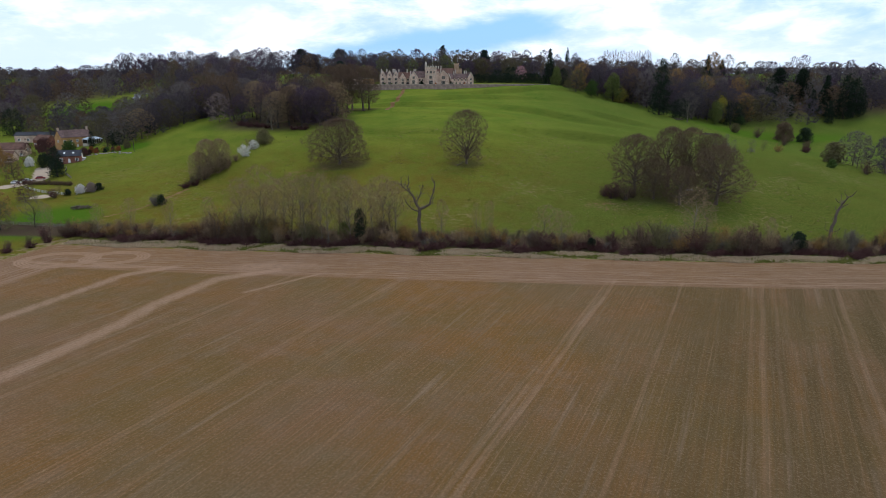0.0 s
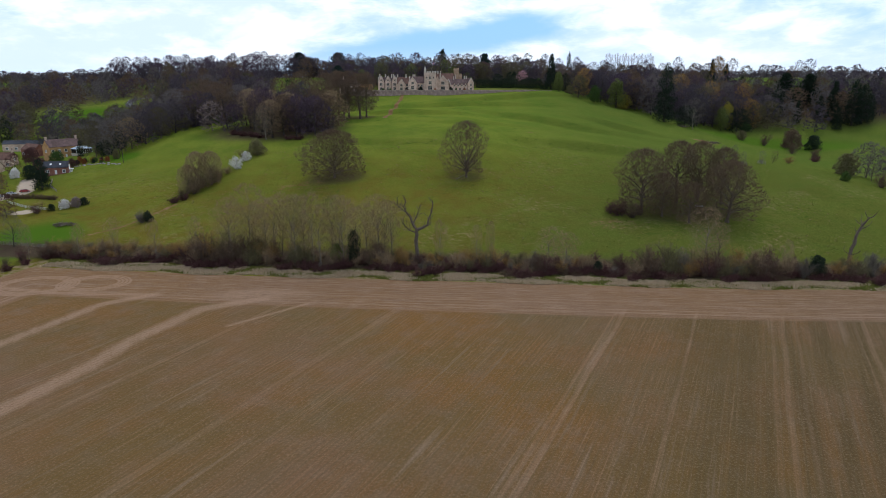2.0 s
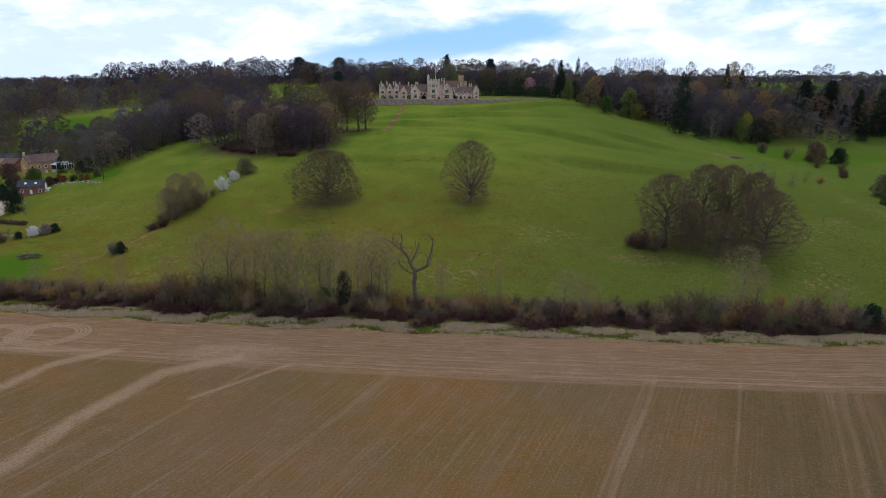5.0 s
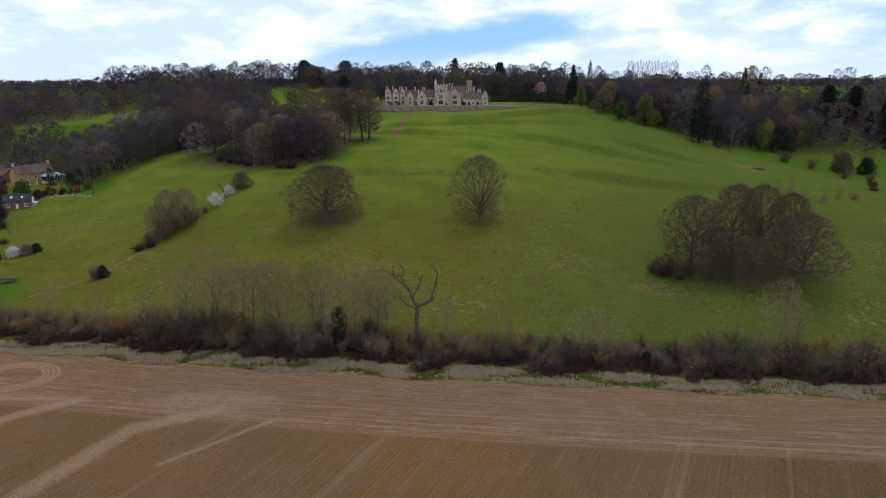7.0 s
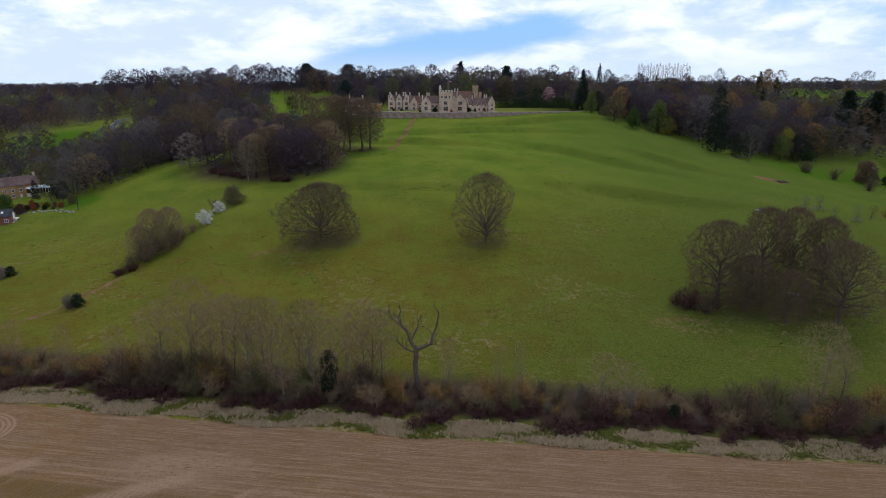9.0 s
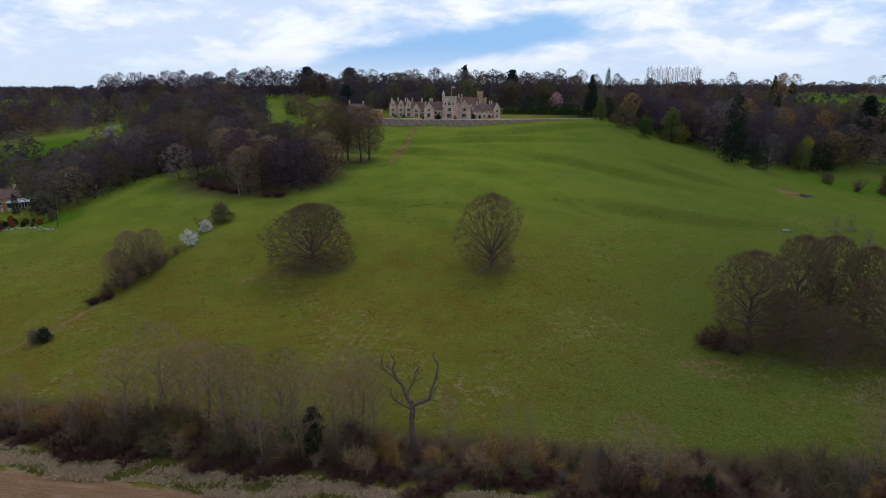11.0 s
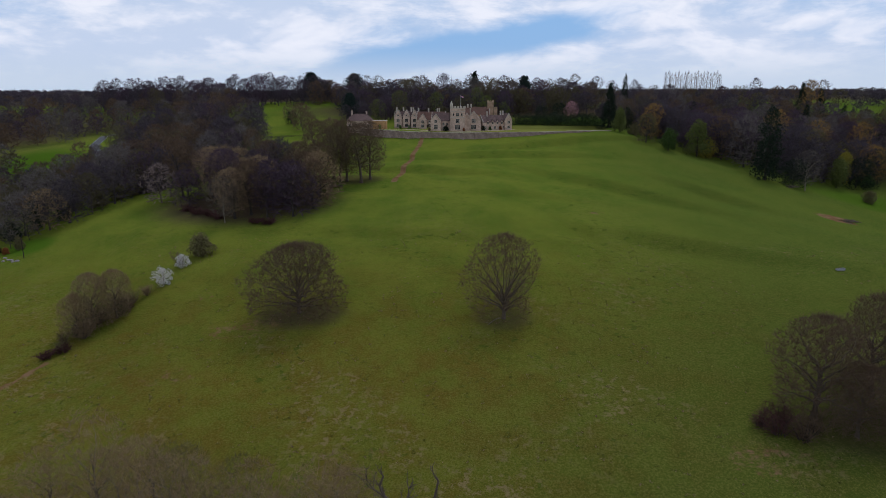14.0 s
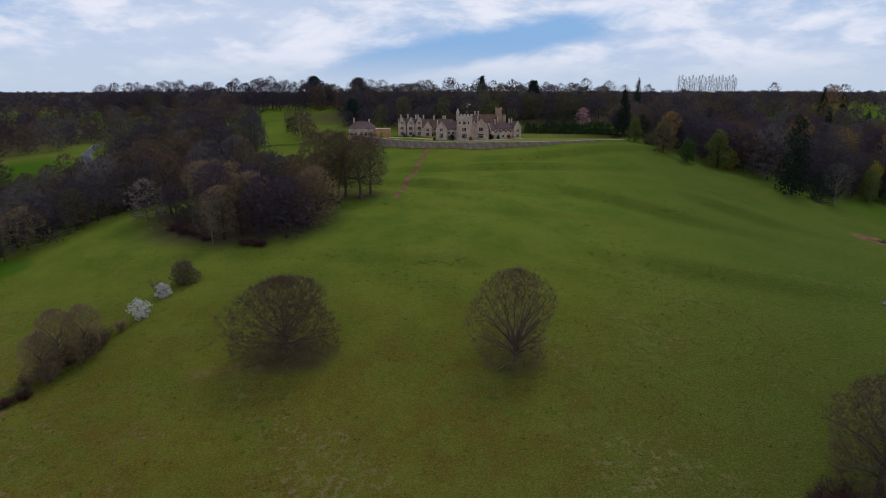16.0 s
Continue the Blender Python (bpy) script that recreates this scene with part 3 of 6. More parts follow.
def bare_tree(shape, seed, height, width, twig=.07, sides=5):
    """Trunk and limbs in one mesh, twigs in another: limbs reach out to an uneven crown of the given height and width."""
    rng = random.Random(seed)
    c = SHAPES[shape]
    wood, twigs = Build(), Build()
    H, R = height, width / 2
    lumps = [(rng.uniform(0, 6.28), rng.uniform(.2, .95), rng.uniform(-.34, .2)) for _ in range(11)]

    def reach(z, g):
        """Crown radius at height share z in direction g."""
        if z > c["belly"]:
            r = math.sqrt(max(0.0, 1 - ((z - c["belly"]) / (1 - c["belly"])) ** 2))
        else:
            r = 1 - c["under"] * ((c["belly"] - z) / (c["belly"] - c["base"])) ** 2
        for a, h, k in lumps:
            r *= 1 + k * math.exp(-((math.cos(g - a) - 1) * 2.2) ** 2 - ((z - h) / .16) ** 2)
        return r * R

    def curve(p, q, set_off, n, wild):
        """A crooked line from p to q that sets off along set_off."""
        L = (q - p).length
        c1 = p + set_off * L * .45
        pts = []
        for i in range(n + 1):
            t = i / n
            v = p * (1 - t) ** 2 + c1 * (2 * t * (1 - t)) + q * t * t
            if 0 < i < n:
                v = v + Vector((rng.gauss(0, 1), rng.gauss(0, 1), rng.gauss(0, .7))) * (wild * L)
            pts.append(v)
        return pts

    lo, hi = c["bole"]
    top = H * hi
    tp, td = bend(Vector((0, 0, -.03 * H)), Vector((rng.uniform(-.05, .05), rng.uniform(-.05, .05), 1)).normalized(), top + .03 * H, 6, .06, .05, rng)
    r0 = c["thick"] * H
    wood.tube(tp, [r0 * (1.6 if i == 0 else 1.0 - .6 * i / 6) for i in range(7)], sides + 2)
    limbs = []
    for i in range(c["limbs"]):
        f = (i + .5) / c["limbs"]
        s = (lo + (hi - lo) * f) / hi * 5.9
        p = tp[int(s)].lerp(tp[int(s) + 1], s % 1)
        g = i * 2.4 + rng.uniform(-.35, .35)
        z = c["base"] + .06 + (.95 - c["base"] - .10) * f ** .8
        r = reach(z, g) * rng.uniform(.70, .90)
        q = Vector((math.cos(g) * r, math.sin(g) * r, z * H))
        pts = curve(p, q, Vector((math.cos(g), math.sin(g), c["rise"] + f * 1.2)).normalized(), 7, c["wild"])
        r1 = r0 * (.52 - .16 * f)
        wood.tube(pts, [max(r1 * (1 - .82 * j / 7), .02) for j in range(8)], sides)
        limbs.append((pts, r1))
    joints = [(pts[j], r1 * (1 - .82 * j / 7), (pts[j] - pts[j - 1]).normalized()) for pts, r1 in limbs for j in range(2, 8)]
    if "boughs" in c:                                     # second order branches between the limbs
        first = list(joints)
        for i in range(c["boughs"]):
            g, z = i * 2.399963 + 1.0, c["base"] + .05 + (.88 - c["base"]) * ((i + .5) / c["boughs"]) ** .85
            r = reach(z, g) * rng.uniform(.35, .92)
            q = Vector((math.cos(g) * r, math.sin(g) * r, z * H))
            p, r2, d = min(first, key=lambda t: (t[0] - q).length + 1.2 * max(0.0, t[0].z - q.z))
            pts = curve(p, q, (d + (q - p).normalized() * .5).normalized(), 5, c["wild"] * 1.3)
            r2 = min(r2 * .7, .008 * H)
            wood.tube(pts, [max(r2 * (1 - .75 * n / 5), twig * .4) for n in range(6)], 4)
            joints += [(pts[n], r2 * (1 - .75 * n / 5), (pts[n] - pts[n - 1]).normalized()) for n in range(2, 6)]
    for i in range(c["ends"]):
        g = i * 2.399963 + rng.uniform(-.2, .2)
        z = c["base"] + (.985 - c["base"]) * ((i + rng.random()) / c["ends"]) ** .85
        r = reach(z, g) * rng.random() ** c["fill"]
        q = Vector((math.cos(g) * r, math.sin(g) * r, z * H))
        p, r2, d = min(joints, key=lambda t: (t[0] - q).length + .6 * max(0.0, t[0].z - q.z))
        segs = 3 if c["ends"] > 100 else 1
        pts = curve(p, q, (d + (q - p).normalized() * .6).normalized(), segs, c["wild"] * 1.6)
        r2 = min(r2 * .45, .005 * H)
        wood.tube(pts, [max(r2 * (1 - .8 * n / segs), twig * .3) for n in range(segs + 1)], 3)
        joints += [(pts[n], r2, (pts[n] - pts[n - 1]).normalized()) for n in range(1, segs + 1)] + [((pts[0] + pts[1]) / 2, r2, d)]
    at = np.array([t[0] for t in joints])
    for i in range(c["lets"]):
        g = i * 2.399963 + rng.uniform(-.3, .3)
        z = c["base"] + (1.0 - c["base"]) * ((i + rng.random()) / c["lets"]) ** .85
        r = reach(z, g) * rng.random() ** c["fill"]
        q = np.array((math.cos(g) * r, math.sin(g) * r, z * H))
        p = joints[int(np.argmin(np.linalg.norm(at - q, axis=1) + .8 * np.maximum(0, at[:, 2] - q[2])))][0]
        q = Vector(q)
        L = max((q - p).length, .3)
        d = (q - p).normalized()
        twigs.sliver(p, d, L * 1.05, twig * 1.25, rng)
        out = (d + (q - Vector((0, 0, H * lo))).normalized() * .8 + Vector((0, 0, .2))).normalized()
        for n in range(c["twigs"]):
            w = (out + Vector((rng.gauss(0, 1), rng.gauss(0, 1), rng.gauss(0, .8))) * c["fan"]).normalized()
            twigs.sliver(p.lerp(q, rng.uniform(.35, 1)), w, H * c["long"] * rng.uniform(.5, 1.2), twig, rng)
    return wood, twigs


def shrub(seed, height, width, stems=9, fine=1.0, leafy=0.0, twig=.06):
    """Many stems from the ground, dense with twigs."""
    rng = random.Random(seed)
    wood, twigs = Build(), Build()
    for i in range(stems):
        g = rng.uniform(0, 6.28)
        r = width * .33 * math.sqrt(rng.random())
        p = Vector((r * .3 * math.cos(g), r * .3 * math.sin(g), -.15))
        lean = Vector((math.cos(g) * r / height * 1.1 + rng.uniform(-.3, .3), math.sin(g) * r / height * 1.1 + rng.uniform(-.3, .3), 1)).normalized()
        L = height * rng.uniform(.62, 1.05) * (1.05 - .5 * (r / width * 2))
        pts, d = bend(p, lean, L, 5, .22, .03, rng)
        (wood if stems < 14 or i == 0 else twigs).tube(pts, [.07 * height / 4 * (1 - .8 * j / 5) for j in range(6)], 3)
        for j in range(1, 6):
            for _ in range(int(7 * fine)):
                kd = fan(d, radians(rng.uniform(15, 80)), rng.uniform(0, 6.28))
                kp = pts[j].lerp(pts[j - 1], rng.random())
                kl = height * rng.uniform(.16, .36)
                twigs.sliver(kp, kd, kl, twig, rng)
                for _ in range(2):
                    twigs.sliver(kp + kd * kl * rng.uniform(.3, .8), fan(kd, radians(rng.uniform(20, 60)), rng.uniform(0, 6.28)), kl * .6, twig * .8, rng)
                if rng.random() < leafy:
                    for _ in range(2):
                        twigs.leaf(kp + kd * kl * rng.random(), height * .035, rng)
    return wood, twigs


def conifer(seed, height, width, kind="cone", n=1700):
    rng = random.Random(seed)
    wood, leaves = Build(), Build()
    wood.tube([Vector((0, 0, -.2)), Vector((.1, 0, height * .5)), Vector((0, .1, height * .96))], [height * .022, height * .015, .03], 6)
    if kind == "cedar":                                   # flat tiers
        for t in range(11):
            z = height * (.22 + .74 * t / 10 + rng.uniform(-.03, .03))
            reach = width * .5 * (1.05 - .82 * (t / 10) ** 1.4) * rng.uniform(.8, 1.1)
            for b in range(6):
                g = b * 1.05 + t * .6 + rng.uniform(-.3, .3)
                L = reach * rng.uniform(.65, 1.1)
                end = Vector((math.cos(g) * L, math.sin(g) * L, z + L * .06))
                wood.tube([Vector((0, 0, z - L * .15)), end], [height * .008, .04], 3)
                for _ in range(n // 60):
                    s = rng.uniform(.25, 1.0)
                    p = Vector((0, 0, z)).lerp(end, s) + Vector((rng.gauss(0, 1), rng.gauss(0, 1), rng.gauss(0, .8))) * (L * .2 + height * .018)
                    leaves.leaf(p, height * .026, rng, Vector((0, 0, 1)))
        return wood, leaves
    for t in range(n // 12):                              # drooping sprays, layer by layer
        f = rng.random() ** .75
        z = height * (.04 + .96 * (1 - f))
        prof = {"cone": f ** .85, "column": min(1, (f * 3.0)) ** .6 * (.75 + .25 * f), "dome": math.sqrt(max(0, 1 - (1 - 2 * f * .97 - .03) ** 2)) if f < .6 else 1.0 - .25 * (f - .6)}[kind]
        reach = width * .5 * prof * rng.uniform(.72, 1.06) * (1 + .12 * math.sin(t * 1.7))
        g = rng.uniform(0, 6.28)
        for _ in range(12):
            s = rng.uniform(.55, 1.05)
            p = Vector((math.cos(g) * reach * s, math.sin(g) * reach * s, z - reach * s * (.22 if kind == "cone" else .05))) + Vector((rng.gauss(0, 1), rng.gauss(0, 1), rng.gauss(0, 1))) * (height * .018 + reach * .07)
            p.z = max(p.z, .1)
            leaves.leaf(p, height * .012 + width * .010, rng, Vector((math.cos(g), math.sin(g), .4)))
    return wood, leaves


def leafy(seed, height, width, bole=.12, n=1800, size=.35, lump=.17):
    """A broad-leaved crown in clumps, with gaps, on a short trunk."""
    rng = random.Random(seed)
    wood, leaves = Build(), Build()
    wood.tube([Vector((0, 0, -.2)), Vector((.15, .1, height * .4)), Vector((.1, -.1, height * .75))], [height * .025, height * .018, .04], 6)
    for c in range(26):
        g, f = c * 2.4, (c + .5) / 26
        z = height * (bole + (.93 - bole) * f)
        r = width * .42 * math.sqrt(max(.05, 1 - (2 * f - .75) ** 2 * .75)) * rng.uniform(.35, 1)
        ctr = Vector((math.cos(g) * r, math.sin(g) * r, z))
        leaves.tube([Vector((0, 0, z * .6)), ctr], [.08, .03], 3)
        rad = width * lump * rng.uniform(.7, 1.3)
        for _ in range(n // 26):
            d = Vector((rng.gauss(0, 1), rng.gauss(0, 1), rng.gauss(0, .8))).normalized()
            leaves.leaf(ctr + d * rad * rng.uniform(.55, 1.05), size, rng, d)
    return wood, leaves


def bare_dead(seed, height, stubby=False):
    """A dead oak: heavy bole, two great arms and broken stubs."""
    rng = random.Random(seed)
    wood = Build()
    h = height
    bole = [Vector((.012 * h * math.sin(k * 1.7), .008 * h * math.cos(k * 2.3), h * .106 * k - .3)) for k in range(5)] + [Vector((-.01 * h, 0, h * .52))]
    wood.tube(bole, [h * .045, h * .034, h * .031, h * .03, h * .031, h * .024], 8)
    fork = bole[-1]

    def arm(p, way, length, r, n):
        pts, e = bend(p, way, length, 7, .27, .16, rng)
        wood.tube(pts, [r * (1 - .8 * j / 7) for j in range(8)], 5)
        for j in range(2, 8):
            if rng.random() < .8 and n > 0:
                arm(pts[j], fan((pts[j] - pts[j - 1]).normalized(), radians(rng.uniform(30, 70)), rng.uniform(0, 6.28)), length * rng.uniform(.2, .42), max(r * .5, .045), n - 1)
    if stubby:
        top, d = bend(fork, Vector((.05, 0, 1)), h * .42, 5, .12, .05, rng)
        wood.tube(top, [h * .026, h * .024, h * .02, h * .018, h * .014, h * .01], 7)
        for j in range(16):
            g = j * 2.4
            arm(top[rng.randrange(1, 6)] if j > 4 else bole[rng.randrange(2, 5)], Vector((math.cos(g), math.sin(g), rng.uniform(-.2, .5))).normalized(), h * rng.uniform(.07, .22), h * .008, 1)
        return wood
    for path, r in (((( -.02, 0, .52), (-.07, .01, .60), (-.10, .02, .70), (-.17, .0, .78), (-.21, .03, .86), (-.17, .02, .95)), .026), (((.01, 0, .49), (.09, -.01, .52), (.17, -.03, .57), (.20, -.02, .66), (.24, .0, .76), (.27, .02, .92)), .026),
                    ((( -.06, .0, .58), (-.02, .05, .66), (.03, .07, .74), (.02, .08, .80)), .014), (((-.02, 0, .44), (-.10, .01, .47), (-.16, .0, .52), (-.20, -.02, .58)), .013), (((-.17, 0, .78), (-.25, .0, .84), (-.29, .02, .90)), .010)):
        pts = [Vector(p) * h + Vector((rng.gauss(0, .1), rng.gauss(0, .1), 0)) for p in path]
        wood.tube(pts, [h * r * (1 - .72 * k / (len(pts) - 1)) for k in range(len(pts))], 6)
        for k in range(1, len(pts)):
            for _ in range(3):
                arm(pts[k], fan((pts[k] - pts[k - 1]).normalized(), radians(rng.uniform(35, 80)), rng.uniform(0, 6.28)), h * rng.uniform(.06, .15), h * .005, 1)
    return wood


LIB = {}


def library(name, variants, maker):
    LIB[name] = [(a.mesh("trunk", BARK), b.mesh("crown", TWIG["brown"])) for a, b in (maker(v) for v in range(variants))]


def dress(ob, m):
    ob.material_slots[0].link = "OBJECT"
    ob.material_slots[0].material = m


def plant(name, kind, variant, x, y, label, category="tree", twig="brown", bark=None, scale=1.0, wide=1.0, turn=0.0, group="", z=None, lean=0.0):
    """One tree or bush: an Empty at its foot with trunk and crown."""
    foot = new(name)
    foot.empty_display_size = .5
    pair = LIB[kind][variant % len(LIB[kind])]
    foot.matrix_world = Matrix.Translation((x, y, ground_z(x, y) if z is None else z)) @ pose(0, 0, 0, 0, lean, turn) @ Matrix.Diagonal((scale * wide, scale * wide, scale, 1))
    for part_name, me, m in (("trunk", pair[0], bark), ("crown", pair[1], TWIG[twig])):
        ob = new(part_name, me)
        ob.parent = foot
        if m:
            dress(ob, m)
    return tagged(foot, label, category, group)


def spread(poly, gap, seed, tries=4000):
    """Points inside a plan outline, no two nearer than gap."""
    rng = random.Random(seed)
    xs, ys = [p[0] for p in poly], [p[1] for p in poly]
    got = []
    for _ in range(tries):
        x, y = rng.uniform(min(xs), max(xs)), rng.uniform(min(ys), max(ys))
        inside = False
        for (ax, ay), (bx, by) in zip(poly, poly[1:] + poly[:1]):
            if (ay > y) != (by > y) and x < (bx - ax) * (y - ay) / (by - ay) + ax:
                inside = not inside
        g = gap * rng.uniform(.75, 1.3)
        if inside and all((x - a) ** 2 + (y - b) ** 2 > g * g for a, b in got):
            got.append((x, y))
    return got


library("oak", 1, lambda v: bare_tree("oak", 11 + v, 20, 31, .066))
library("vase", 1, lambda v: bare_tree("vase", 31 + v, 24, 24, .052))
library("clump", 3, lambda v: bare_tree("clump", 41 + v, 22, 21, .070))
library("park", 3, lambda v: bare_tree("park", 231 + v, 24, 18, .07))
library("round", 5, lambda v: bare_tree("round", 51 + v, 21, 20, .24, sides=4))
library("tall", 4, lambda v: bare_tree("tall", 71 + v, 27, 15, .19, sides=4))
library("hazy", 4, lambda v: bare_tree("hazy", 121 + v, 21, 21, .50, sides=4))
library("slim", 5, lambda v: bare_tree("slim", 91 + v, 21, 14, .05, sides=4))
library("poplar", 2, lambda v: bare_tree("poplar", 111 + v, 30, 5, .11, sides=4))
library("shrub", 6, lambda v: shrub(131 + v, 6.5, 7.5, 12, .95, twig=.08))
library("thicket", 4, lambda v: shrub(151 + v, 2.6, 5.5, 16, .6, twig=.12))
library("bush", 3, lambda v: leafy(171 + v, 5.0, 5.6, .02, 2600, .18))
library("blossom", 2, lambda v: leafy(175 + v, 5.0, 6.2, .04, 1500, .15, .115))
library("leaftree", 2, lambda v: leafy(181 + v, 15, 13, .12, 3800, .36))
library("cone", 2, lambda v: conifer(191 + v, 26, 11, "cone", 3400))
library("column", 2, lambda v: conifer(201 + v, 20, 8, "column", 3000))
library("dome", 2, lambda v: conifer(211 + v, 12, 13, "dome", 2600))
library("cedar", 2, lambda v: conifer(221 + v, 26, 24, "cedar", 4800))

WOOD_LABELS = {"brown": "bare brown woodland tree in early spring", "grey": "bare grey woodland tree with pale twigs", "purple": "bare woodland tree with purplish-brown twigs",
               "olive": "woodland tree with olive-brown opening buds", "bud": "woodland tree with fresh yellow-green buds", "ochre": "woodland tree with golden-brown opening buds", "ash": "bare woodland tree with tan twigs"}

# the two parkland oaks and the clump of six
plant("oak_tree", "oak", 0, -47.5, 289, "wide low-crowned bare oak alone on green pasture", turn=40, group="parkland oaks")
plant("oak_tree", "vase", 0, 10.2, 286.5, "bare oak with upright fanning limbs alone on green pasture", turn=10, group="parkland oaks", scale=.98, wide=1.02)
for i, (x, y, v, s, w) in enumerate(((75.7, 249, 0, 1.05, 1.05), (82, 243.5, 1, .72, .95), (92, 257, 2, 1.08, .92), (101, 259, 1, 1.05, .80), (109, 256, 0, .98, .85), (104, 238, 2, 1.0, 1.12), (90, 237.5, 1, .66, 1.0))):
    plant("oak_tree", "clump", v, x, y, "bare oak standing in a close clump on the pasture", twig="brown", turn=i * 70 + 20, group="clump of oaks", scale=s, wide=w)
for x, y, s in ((66, 243, 1.0), (70, 241.5, 1.0), (73.5, 244, .8), (63, 245.5, .75), (68, 246, .9)):
    plant("thorn_bush", "shrub", int(x), x, y, "low purplish-brown thicket under the oak clump", "bush", "brown" if x > 68 else "purple", BARK_DARK, scale=s, wide=1.2, turn=x * 9)

# dead oaks in the hedge
for x, y, h, seed, lean, lab in ((-8.3, 206.5, 19.5, 5, 0, "dead oak with two bare twisted arms in the hedge"), (128, 204, 17, 9, 10, "leaning dead oak stump with broken branches in the hedge")):
    foot = new("dead_oak")
    foot.matrix_world = Matrix.Translation((x, y, ground_z(x, y))) @ pose(0, 0, 0, 0, lean, 0)
    ob = new("trunk", bare_dead(seed, h, lean > 0).mesh("trunk", BARK))
    ob.parent = foot
    tagged(foot, lab, "dead tree")

# ---------------------------------------------------------------- the hedge below the pasture
HEDGE = random.Random(77)


def hedge_row():
    for x in np.arange(-132, 200, 3.9):
        x = float(x) + HEDGE.uniform(-1, 1)
        e = float(field_edge(x))
        jut = 2.2 * math.sin(x * .19) + 1.6 * math.sin(x * .43 + 1) + 1.0 * math.sin(x * .9)
        # low dark bramble in front, spilling over the verge here and there
        plant("bramble", "thicket", HEDGE.randrange(4), x, e + 8.0 + jut + HEDGE.uniform(-.6, .6), "low purplish bramble thicket along the hedge foot", "bramble", HEDGE.choice(("purple", "purple", "purple", "brown")),
              BARK_DARK, HEDGE.uniform(.75, 1.0), HEDGE.uniform(1.25, 1.6), HEDGE.uniform(0, 360), "hedge brambles")
        plant("bramble", "thicket", HEDGE.randrange(4), x + 2, e + 9.4 + jut + HEDGE.uniform(-.6, .6), "dark red-brown bramble thicket in front of the hedge", "bramble", "purple", BARK_DARK, HEDGE.uniform(.9, 1.25), HEDGE.uniform(1.1, 1.4), HEDGE.uniform(0, 360), "hedge brambles")
        grow = 1.0 + .28 * math.sin(x * .083 + 1.2) + .18 * math.sin(x * .21)
        tall = (1.0 if -70 < x < -10 else (.62 if -8 < x < 20 else .92)) * grow
        for back in (10.6, 14.4, 18.6):
            tw = HEDGE.choice(("brown", "ochre", "olive", "grey", "ash", "ochre", "olive", "purple", "ash"))
            s = HEDGE.choice((.6, .75, .9, 1.1, 1.3)) * tall * (.8 if back > 15 else 1.0)
            plant("hedge_shrub", "shrub", HEDGE.randrange(6), x + HEDGE.uniform(-1.5, 1.5), e + back + HEDGE.uniform(-1.6, 1.6),
                  {"brown": "bare brown hedge shrub", "ochre": "hedge shrub with ochre-brown catkins", "olive": "hedge shrub with olive-green opening buds", "grey": "bare grey hedge shrub", "ash": "bare tan-twigged hedge shrub", "purple": "bare purplish blackthorn in the hedge"}[tw] + " beside the ploughed field",
                  "shrub", tw, BARK, s, HEDGE.uniform(.85, 1.1), HEDGE.uniform(0, 360), "hedge shrubs")


hedge_row()
# slim young trees standing up out of the hedge
for i in range(20):
    x = -70 + i * 2.85 + HEDGE.uniform(-1, 1)
    plant("hedge_tree", "slim", i, x, float(field_edge(x)) + HEDGE.uniform(11, 21), "slim bare young ash tree rising from the hedge", "tree", HEDGE.choice(("ash", "olive", "ash", "ash")), BARK_PALE if i % 3 else BARK,
          HEDGE.uniform(.8, 1.12), HEDGE.uniform(.75, 1.1), HEDGE.uniform(0, 360), "hedge trees")
for x, off, s, w in ((-1, 18, .62, .7), (10.5, 17, .58, .5), (15, 17.5, .62, .5), (-110, 15, .6, .7), (-95, 14, .6, .7), (-80, 13, .66, .7), (33, 14, .62, 1.3), (38, 14, .55, 1.2), (104, 14, .5, .7), (-120, 10, .55, .7), (-137, 8, .55, .7)):
    plant("hedge_tree", "slim", int(x) % 4, x, float(field_edge(x)) + off, "slim bare young tree rising from the hedge", "tree", "ash", BARK_PALE, s, w, x * 7, "hedge trees")
plant("ash_tree", "slim", 1, 83.5, 206, "bare ash with olive-grey twigs in the hedge", "tree", "ash", BARK_PALE, .82, 1.15, 10)
plant("ash_tree", "slim", 3, 87, 205, "small bare ash with olive-grey twigs in the hedge", "tree", "ash", BARK, .6, 1.2, 60)
for x, off, tw, s in ((-28, 13.5, "dark", 2.1), (112, 12, "dark", 1.3), (-33, 14, "bud", 1.2), (47, 12, "dark", .7)):
    plant("ivy_clad_stump" if tw == "dark" else "hedge_shrub", "bush", 1, x, float(field_edge(x)) + off, "dark evergreen ivy mass in the hedge" if tw == "dark" else "fresh green elder bush in the hedge", "shrub", tw, BARK_DARK, s, .4 if s > 1.5 else .9)

# ---------------------------------------------------------------- hedge line climbing the pasture
for i in range(12):
    f = i / 11
    x, y = -112 + 13 * f, 278 + 24 * f
    plant("hedge_shrub", "shrub", i, x + HEDGE.uniform(-2, 2), y + HEDGE.uniform(-2, 2), "bare brown shrub in a straggling pasture hedge", "shrub", ("olive", "brown", "olive", "ash")[i % 4], BARK, (.6, .95, 1.05, .7)[i // 3], 1.15, i * 50, "pasture hedge")
for x, y, v, s, w in ((-107.5, 287.5, 0, .74, .85), (-103, 292, 1, .66, .85), (-110, 283.5, 2, .56, .9)):
    plant("hedge_tree", "clump", v, x, y, "bare hazy-crowned tree rising from the pasture hedge", "tree", "ash", BARK, s, w, x * 9, "pasture hedge")
plant("bramble", "thicket", 1, -113, 273, "dark purplish bramble mound on the pasture", "bramble", "purple", BARK_DARK, 1.2, 1.2)
